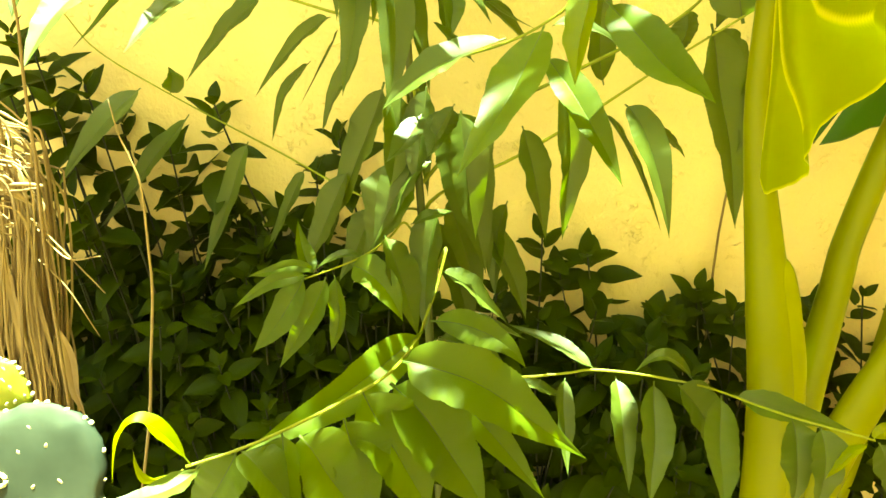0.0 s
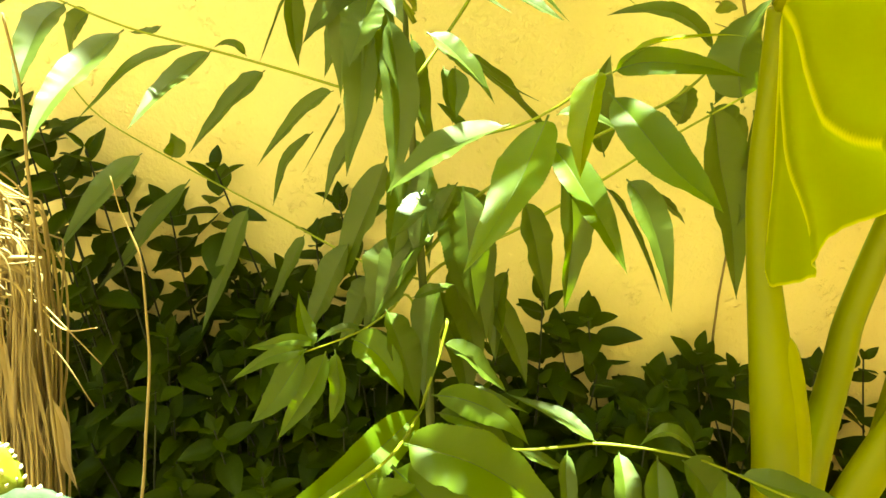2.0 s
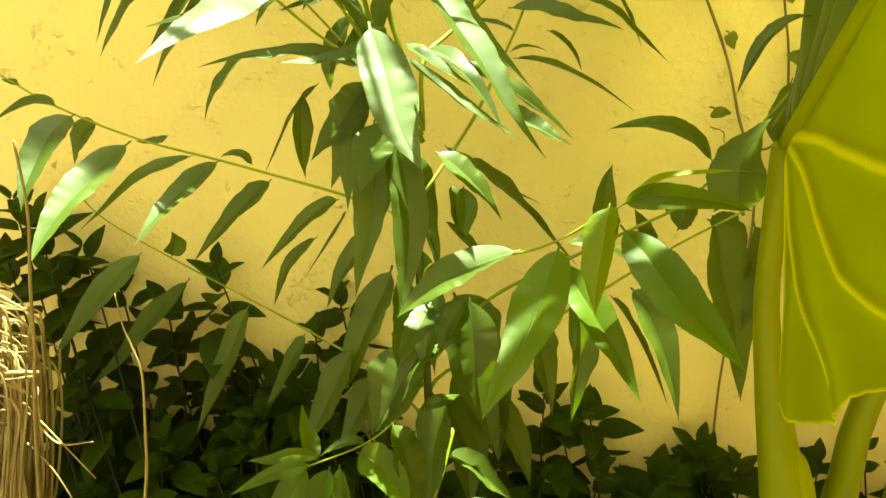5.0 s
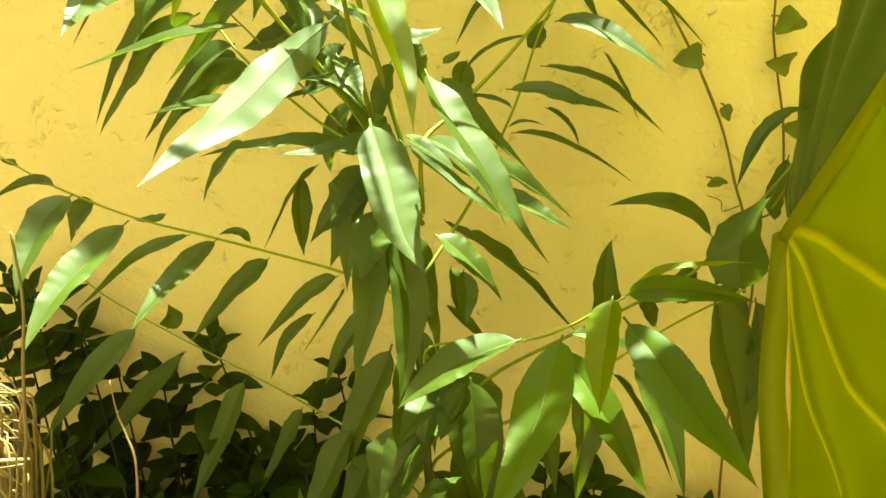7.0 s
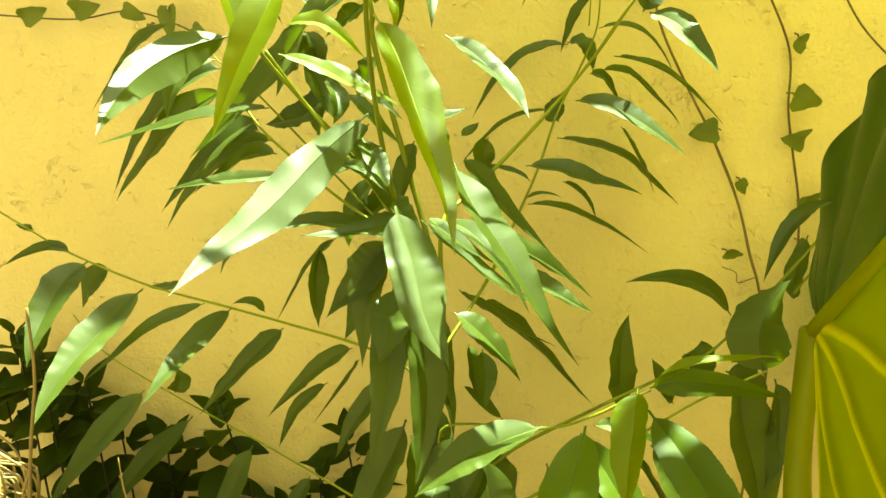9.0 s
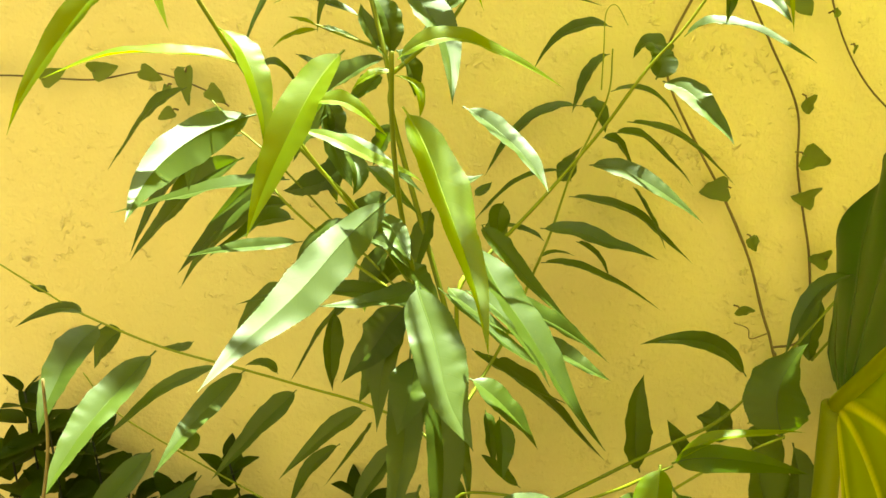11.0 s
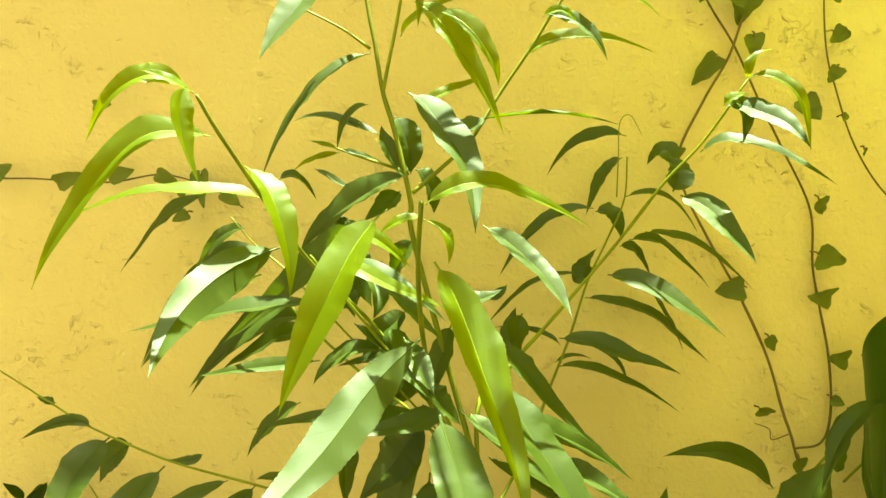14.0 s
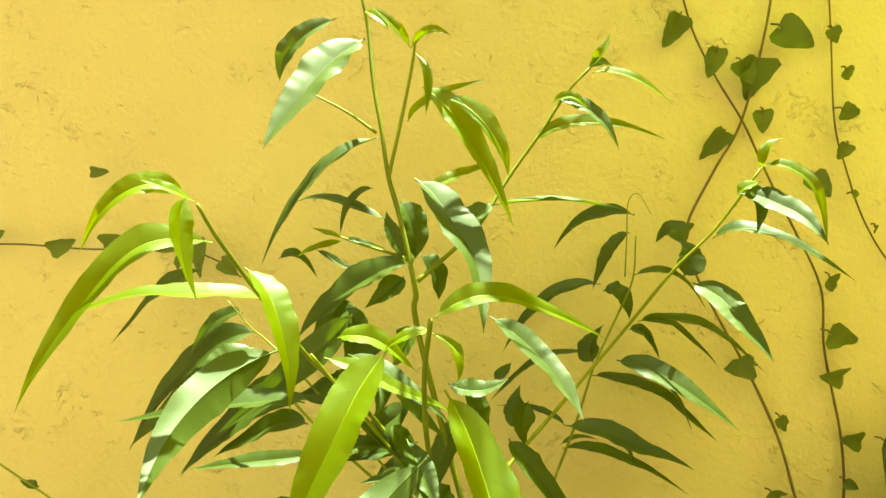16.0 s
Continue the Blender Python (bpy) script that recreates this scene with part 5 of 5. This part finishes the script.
stalk("leaf_stalk", taro, [(0.6, 1.0, -0.02), (0.61, 1.0, 0.45), (0.66, 1.0, 0.72), (0.74, 0.99, 0.92)], 0.040, 0.02, PETIOLE, sides=14, knots=0.0, flat=0.6, label="broad yellow-green leaf sheath")
far_hub = Vector((0.652, 1.098, 1.150))
stalk("leaf_stalk", taro, [(0.66, 1.05, -0.02), (0.69, 1.06, 0.5), (0.70, 1.09, 0.95), far_hub], 0.02, 0.008, PETIOLE, sides=12, knots=0.0)
far_way = Vector((-0.12, -0.04, -0.175))
POINTED = ((0, 0.236), (3, 0.204), (10, 0.176), (25, 0.16), (50, 0.143), (90, 0.132), (130, 0.12), (150, 0.088))
taro_half("leaf_half", taro, far_hub, far_way, (0.5, -0.05, -0.3), POINTED, PLAIN_VEINS, 0.01, skin=TARO_SHADED)
taro_half("leaf_half", taro, far_hub, far_way, (-0.5, 0.05, 0.3), POINTED, PLAIN_VEINS, -0.01, skin=TARO_SHADED)


# ---- climbing vine on the wall ----
def heart(parent, at, size, angle, long=1.0, tilt=20.0, out_=0.012):
    """A heart-shaped leaf of the vine, hanging from its own short stalk."""
    size *= 0.82
    verts, uvs, faces, rows = [], [], [], 12
    m = Matrix.Translation(Vector(at) + Vector((0, -out_, 0))) @ pose(0, 0, 0, 90 + tilt + 38 * noise.noise(Vector(at) * 61), 0, 0) @ pose(0, 0, 0, 0, 45 * noise.noise(Vector(at) * 83), 0) @ pose(0, 0, 0, 0, 0, angle)
    for i in range(rows + 1):
        s = i / rows
        half = 0.62 * min(1.0, (s / 0.16) ** 0.6) * (1 - s) ** 0.72 * (1 + 0.22 * noise.noise(Vector((s * 4, size * 70, angle)))) + 0.004
        back = -0.30 * math.exp(-((s - 0.10) / 0.13) ** 2)
        for k in (-1, -0.6, 0, 0.6, 1):
            z = 0.14 * abs(k) * half + 0.10 * noise.noise(Vector((s * 3 + size * 99, k * 2, angle)))
            verts.append(m @ Vector(((s + back * abs(k)) * size * long, k * half * size, z * size * 2)))
            uvs.append((s, 0.5 + k / 2))
    for i in range(rows):
        for k in range(4):
            a = i * 5 + k
            faces.append((a, a + 1, a + 6, a + 5))
    blade = part_mesh("leaf", mesh_from("leaf", verts, faces, VINE, uvs), parent)
    foot = m @ Vector((0, 0, 0))
    back_ = m @ Vector((-0.35 * size, 0.08 * size, -0.1 * size))
    back_.y = min(1.194, back_.y + 0.006)
    v, f = tube([back_, back_.lerp(foot, 0.5) + Vector((0, -0.002, 0.002)), foot], lambda s: 0.0011, 5)
    part_mesh("leaf_stalk", mesh_from("leaf_stalk", v, f, VINE_STEM), blade)
    return blade


vine = thing("wall_vine", (0.45, 1.19, 0.0), "thin brown climbing vine with small heart-shaped leaves on the wall", "vine")
stalk("vine_stem", vine, [(0.5, 1.185, -0.02), (0.52, 1.185, 0.4), (0.5, 1.188, 0.8), (0.510, 1.188, 1.043), (0.487, 1.188, 1.139), (0.470, 1.188, 1.184), (0.446, 1.188, 1.252), (0.408, 1.188, 1.326), (0.371, 1.188, 1.386), (0.335, 1.188, 1.451), (0.328, 1.188, 1.493), (0.355, 1.188, 1.555), (0.384, 1.188, 1.614), (0.405, 1.188, 1.715), (0.413, 1.188, 1.801)], 0.0019, 0.0015, VINE_STEM, sides=6)
stalk("vine_stem", vine, [(0.487, 1.188, 1.138), (0.519, 1.188, 1.146), (0.528, 1.188, 1.185), (0.520, 1.188, 1.253), (0.506, 1.188, 1.308), (0.493, 1.188, 1.361), (0.485, 1.188, 1.428), (0.447, 1.188, 1.499), (0.418, 1.188, 1.550), (0.385, 1.188, 1.612), (0.354, 1.188, 1.657), (0.325, 1.188, 1.707), (0.307, 1.188, 1.756)], 0.0015, 0.0012, VINE_STEM, sides=6)
stalk("vine_stem", vine, [(0.616, 1.188, 1.410), (0.564, 1.188, 1.456), (0.529, 1.188, 1.507), (0.505, 1.188, 1.565), (0.489, 1.188, 1.616), (0.479, 1.188, 1.710), (0.472, 1.188, 1.772)], 0.0011, 0.0009, VINE_STEM, sides=6)
stalk("tendril", vine, [(0.479, 1.188, 1.156), (0.459, 1.188, 1.149), (0.455, 1.188, 1.162), (0.437, 1.188, 1.169)], 0.0008, 0.0005, VINE_STEM, sides=5)
heart(vine, (0.302, 1.188, 1.719), 0.036, -110, 1.1)
heart(vine, (0.346, 1.188, 1.685), 0.029, -100, 1.2)
heart(vine, (0.375, 1.188, 1.673), 0.032, -60, 1)
heart(vine, (0.392, 1.188, 1.674), 0.050, -95, 1)
heart(vine, (0.401, 1.188, 1.620), 0.025, -80, 1.1)
heart(vine, (0.357, 1.188, 1.595), 0.029, -120, 1.5)
heart(vine, (0.323, 1.188, 1.487), 0.029, 170, 1)
heart(vine, (0.403, 1.188, 1.336), 0.034, -165, 1)
heart(vine, (0.441, 1.188, 1.276), 0.018, -60, 1.2)
heart(vine, (0.437, 1.188, 1.190), 0.024, -20, 1.2)
heart(vine, (0.487, 1.188, 1.128), 0.024, -80, 1)
heart(vine, (0.495, 1.188, 1.375), 0.034, -12, 1.1)
heart(vine, (0.508, 1.188, 1.328), 0.032, 175, 1.1)
heart(vine, (0.488, 1.188, 1.438), 0.026, -60, 0.9)
heart(vine, (0.491, 1.188, 1.670), 0.019, -50, 1)
heart(vine, (0.492, 1.188, 1.626), 0.025, -10, 0.9)
heart(vine, (0.497, 1.188, 1.587), 0.023, -110, 0.9)
heart(vine, (0.508, 1.188, 1.534), 0.012, 0, 1.1)
heart(vine, (0.535, 1.188, 1.498), 0.011, -80, 1)
heart(vine, (0.533, 1.188, 1.254), 0.029, 180, 0.9)
heart(vine, (0.523, 1.188, 1.204), 0.017, -20, 0.9)
heart(vine, (0.464, 1.188, 1.551), 0.030, -50, 1.1)
heart(vine, (0.418, 1.188, 1.712), 0.042, -30, 1.1)
heart(vine, (0.473, 1.188, 1.713), 0.019, -60, 1)
heart(vine, (0.564, 1.188, 1.253), 0.026, 0, 0.5)
creeper = thing("wall_vine", (-0.45, 1.19, 0.0), "thin creeper with small leaves running level across the wall", "vine")
stalk("vine_stem", creeper, [(-0.9, 1.19, -0.02), (-0.95, 1.19, 0.7), (-0.86, 1.188, 1.3), (-0.557, 1.188, 1.466), (-0.467, 1.188, 1.451), (-0.416, 1.188, 1.450), (-0.332, 1.188, 1.447), (-0.267, 1.188, 1.457), (-0.208, 1.188, 1.440), (-0.176, 1.188, 1.420)], 0.0012, 0.0009, VINE_STEM, sides=6)
heart(creeper, (-0.454, 1.188, 1.452), 0.026, 30, 1.3)
heart(creeper, (-0.380, 1.188, 1.447), 0.026, 20, 1.2)
heart(creeper, (-0.322, 1.188, 1.456), 0.027, 10, 1.2)
heart(creeper, (-0.267, 1.188, 1.457), 0.022, -30, 1.2)
heart(creeper, (-0.220, 1.188, 1.456), 0.028, -85, 1.6)
heart(creeper, (-0.192, 1.188, 1.437), 0.024, -40, 1.1)
heart(creeper, (-0.238, 1.188, 1.413), 0.017, -150, 1.5)
heart(creeper, (-0.336, 1.188, 1.533), 0.015, 5, 2.0)
heart(creeper, (-0.241, 1.188, 1.440), 0.013, -100, 1.2)

# ---- dry grass bundle and two bent dry stalks ----
straw = thing("dry_grass_bundle", (-0.36, 0.95, 0.0), "bundle of bent dry straw-coloured grass stalks tied together", "dry grass")
rs = random.Random(11)
for i in range(74):
    spread = rs.uniform(-0.031, 0.031)
    deep = rs.gauss(0, 0.018)
    lean = Vector((rs.gauss(0, 0.006), rs.gauss(0, 0.006), 0))
    bend = Vector((-0.322 + spread * 0.75 + rs.gauss(0, 0.004), 0.95 + deep, 0.955 + rs.gauss(0, 0.03)))
    low = Vector((-0.383 + spread * 0.9 + rs.gauss(0, 0.008), 0.95 + deep, 0.69))
    foot = Vector((-0.565 + spread * 0.9 + rs.gauss(0, 0.01), 0.95 + deep * 1.5, 0.0))
    waist = bend.lerp(low, 0.5) + lean
    up_left = bend + Vector((-0.03 + rs.gauss(0, 0.008), rs.gauss(0, 0.01), 0.030 + rs.gauss(0, 0.012)))
    out = up_left + Vector((-0.13 + rs.gauss(0, 0.03), rs.gauss(0, 0.03), 0.05 + rs.gauss(0, 0.03)))
    pts = [foot, foot.lerp(low, 0.5) + Vector((0.01, 0, 0)), low, waist, bend, up_left, out]
    stalk("straw", straw, pts, rs.uniform(0.0012, 0.0025), 0.0009, STRAW, sides=6, steps=5, knots=0.8, flat=rs.uniform(0.4, 0.9))
for bx, bz, cx, cz in ((-0.40, 0.93, -0.285, 0.968), (-0.40, 0.985, -0.30, 0.952)):
    stalk("straw", straw, [(bx, 0.925, bz), ((bx + cx) / 2, 0.918, (bz + cz) / 2 + 0.012), (cx, 0.925, cz)], 0.0016, 0.0011, STRAW, sides=6)
leaf(straw, (-0.43, 0.93, 1.06), (-0.36, 0.92, 1.005), (-0.292, 0.925, 0.945), 0.03, skin=STRAW)
loop = [Vector((-0.36, 0.93, 0.945)), Vector((-0.33, 0.925, 0.968)), Vector((-0.30, 0.925, 0.972)), Vector((-0.288, 0.935, 0.966))]
v, f = tube(curve_through(loop, 6), lambda s: 0.0022, 6)
part_mesh("binding", mesh_from("binding", v, f, STRAW), straw)
for bx, bz, tx, tz, w in ((-0.318, 0.80, -0.318, 0.668, 0.024), (-0.335, 0.86, -0.345, 0.70, 0.014), (-0.35, 0.90, -0.372, 0.72, 0.012), (-0.325, 0.90, -0.337, 0.71, 0.008)):
    leaf(straw, (bx, 0.935, bz), ((bx + tx) / 2 + 0.004, 0.928, (bz + tz) / 2), (tx, 0.932, tz), w, skin=STRAW)
for ax, az, bx, bz in ((-0.29, 0.90, -0.25, 0.845), (-0.285, 0.885, -0.245, 0.89), (-0.295, 0.85, -0.27, 0.79)):
    stalk("straw", straw, [(ax - 0.03, 0.945, az + 0.03), (ax, 0.935, az), (bx, 0.93, bz)], 0.0011, 0.0007, STRAW, sides=5)
dry_a = thing("dry_stalk", (-0.27, 0.91, 0.0), "single thin dry straw-coloured grass stalk", "dry grass", "dry stalks")
stalk("stalk", dry_a, [(-0.42, 0.93, 0.0), (-0.35, 0.92, 0.5), (-0.296, 0.91, 0.85), (-0.276, 0.91, 0.969), (-0.269, 0.91, 1.004), (-0.259, 0.91, 1.073), (-0.248, 0.91, 1.135), (-0.24, 0.9, 1.2)], 0.0024, 0.0012, STRAW, sides=6)
dry_b = thing("dry_stalk", (-0.3, 0.92, 0.0), "thin curved dry straw-coloured grass stalk", "dry grass", "dry stalks")
stalk("stalk", dry_b, [(-0.42, 0.92, 0.0), (-0.33, 0.92, 0.35), (-0.239, 0.92, 0.656), (-0.213, 0.92, 0.763), (-0.193, 0.92, 0.85), (-0.185, 0.92, 0.91), (-0.179, 0.92, 0.972), (-0.184, 0.92, 1.003), (-0.189, 0.92, 1.025), (-0.191, 0.92, 1.057)], 0.0021, 0.0006, STRAW, sides=6)


# ---- prickly pear ----
def pad(name, parent, middle, size, turn, mat, seed, label=""):
    bm = bmesh.new()
    bmesh.ops.create_uvsphere(bm, u_segments=40, v_segments=24, radius=1)
    m = Matrix.Translation(middle) @ pose(0, 0, 0, *turn)
    for v in bm.verts:
        q = v.co
        q = Vector((math.copysign(abs(q.x) ** 0.75, q.x), q.y, math.copysign(abs(q.z) ** 0.75, q.z)))
        taper = 1 - 0.22 * max(0, -q.z)
        rim = 1 + 0.20 * noise.noise(Vector((q.x * 2, q.z * 2, seed)))
        rim += 0.05 * noise.noise(Vector((q.x * 6, q.z * 6, seed + 9)))
        lump = 1 + 0.18 * noise.noise(Vector((q.x * 2.5, q.z * 2.5, seed + 5)))
        v.co = m @ Vector((q.x * size[0] * taper * rim, q.y * size[1] * lump, q.z * size[2] * rim))
    body = part(name, bm, mat, parent, label)
    r = random.Random(seed)
    for k in range(15):
        a = math.radians(-20 + 220 * k / 14 + r.uniform(-5, 5))
        cx, cz = math.copysign(abs(math.cos(a)) ** 0.75, math.cos(a)), math.copysign(abs(math.sin(a)) ** 0.75, math.sin(a))
        edge = 1 + 0.20 * noise.noise(Vector((cx * 2, cz * 2, seed))) + 0.05 * noise.noise(Vector((cx * 6, cz * 6, seed + 9)))
        bm = bmesh.new()
        bmesh.ops.create_icosphere(bm, subdivisions=2, radius=0.0022)
        for v in bm.verts:
            v.co = v.co * (1 + 0.5 * noise.noise(v.co * 900 + Vector((k, seed, 0))))
        bmesh.ops.translate(bm, verts=bm.verts, vec=m @ Vector((cx * size[0] * edge * (1 - 0.22 * max(0, -cz)), 0, cz * size[2] * edge)))
        part("areole", bm, SCAR, body)
    for row in range(-2, 3):
        for col in range(-2, 3):
            a, b = (col + 0.5 * (row % 2)) * 0.42 + r.uniform(-0.07, 0.07), row * 0.38 + r.uniform(-0.07, 0.07)
            if a * a + b * b > 0.85 or r.random() < 0.35:
                continue
            depth_ = -math.sqrt(max(0.02, 1 - a * a - b * b)) * size[1] * 0.99
            at = m @ Vector((a * size[0], depth_, b * size[2]))
            bm = bmesh.new()
            bmesh.ops.create_icosphere(bm, subdivisions=2, radius=0.0017)
            for v in bm.verts:
                v.co = Vector((v.co.x * 0.9, v.co.y * 0.6, v.co.z * 1.9)) * r.uniform(0.85, 1.15)
            bmesh.ops.rotate(bm, verts=bm.verts, cent=(0, 0, 0), matrix=Matrix.Rotation(r.uniform(-0.7, 0.7), 3, "Y"))
            bmesh.ops.translate(bm, verts=bm.verts, vec=at)
            part("areole", bm, SCAR, body)
    return m, body


cactus = thing("prickly_pear", (-0.24, 0.77, 0.0), "prickly pear cactus with flat grey-green pads beside dry grass", "cactus")
pad("pad", cactus, (-0.24, 0.80, 0.13), (0.07, 0.016, 0.16), (0, 0, 5), CACTUS, 3)
pad("pad", cactus, (-0.25, 0.79, 0.40), (0.075, 0.015, 0.16), (0, 6, -8), CACTUS, 4)
pad("pad", cactus, (-0.22, 0.77, 0.59), (0.07, 0.014, 0.10), (-10, 4, 0), CACTUS, 8)
m_top, top_pad = pad("pad", cactus, (-0.227, 0.742, 0.770), (0.056, 0.013, 0.066), (-20, -8, 4), CACTUS, 9, "grey-green pad with a pale ring scar")
ring = [m_top @ Vector((-0.031 + 0.0065 * math.cos(a), -0.0125, 0.006 + 0.0055 * math.sin(a))) for a in [2 * math.pi * q / 12 for q in range(13)]]
v, f = tube(ring, lambda s: 0.0022, 6)
part_mesh("scar", mesh_from("scar", v, f, SCAR), top_pad, "pale round scar")
pad("pad", cactus, (-0.266, 0.780, 0.834), (0.019, 0.007, 0.028), (-8, -14, 15), CACTUS_YOUNG, 12, "small bright yellow-green young pad")
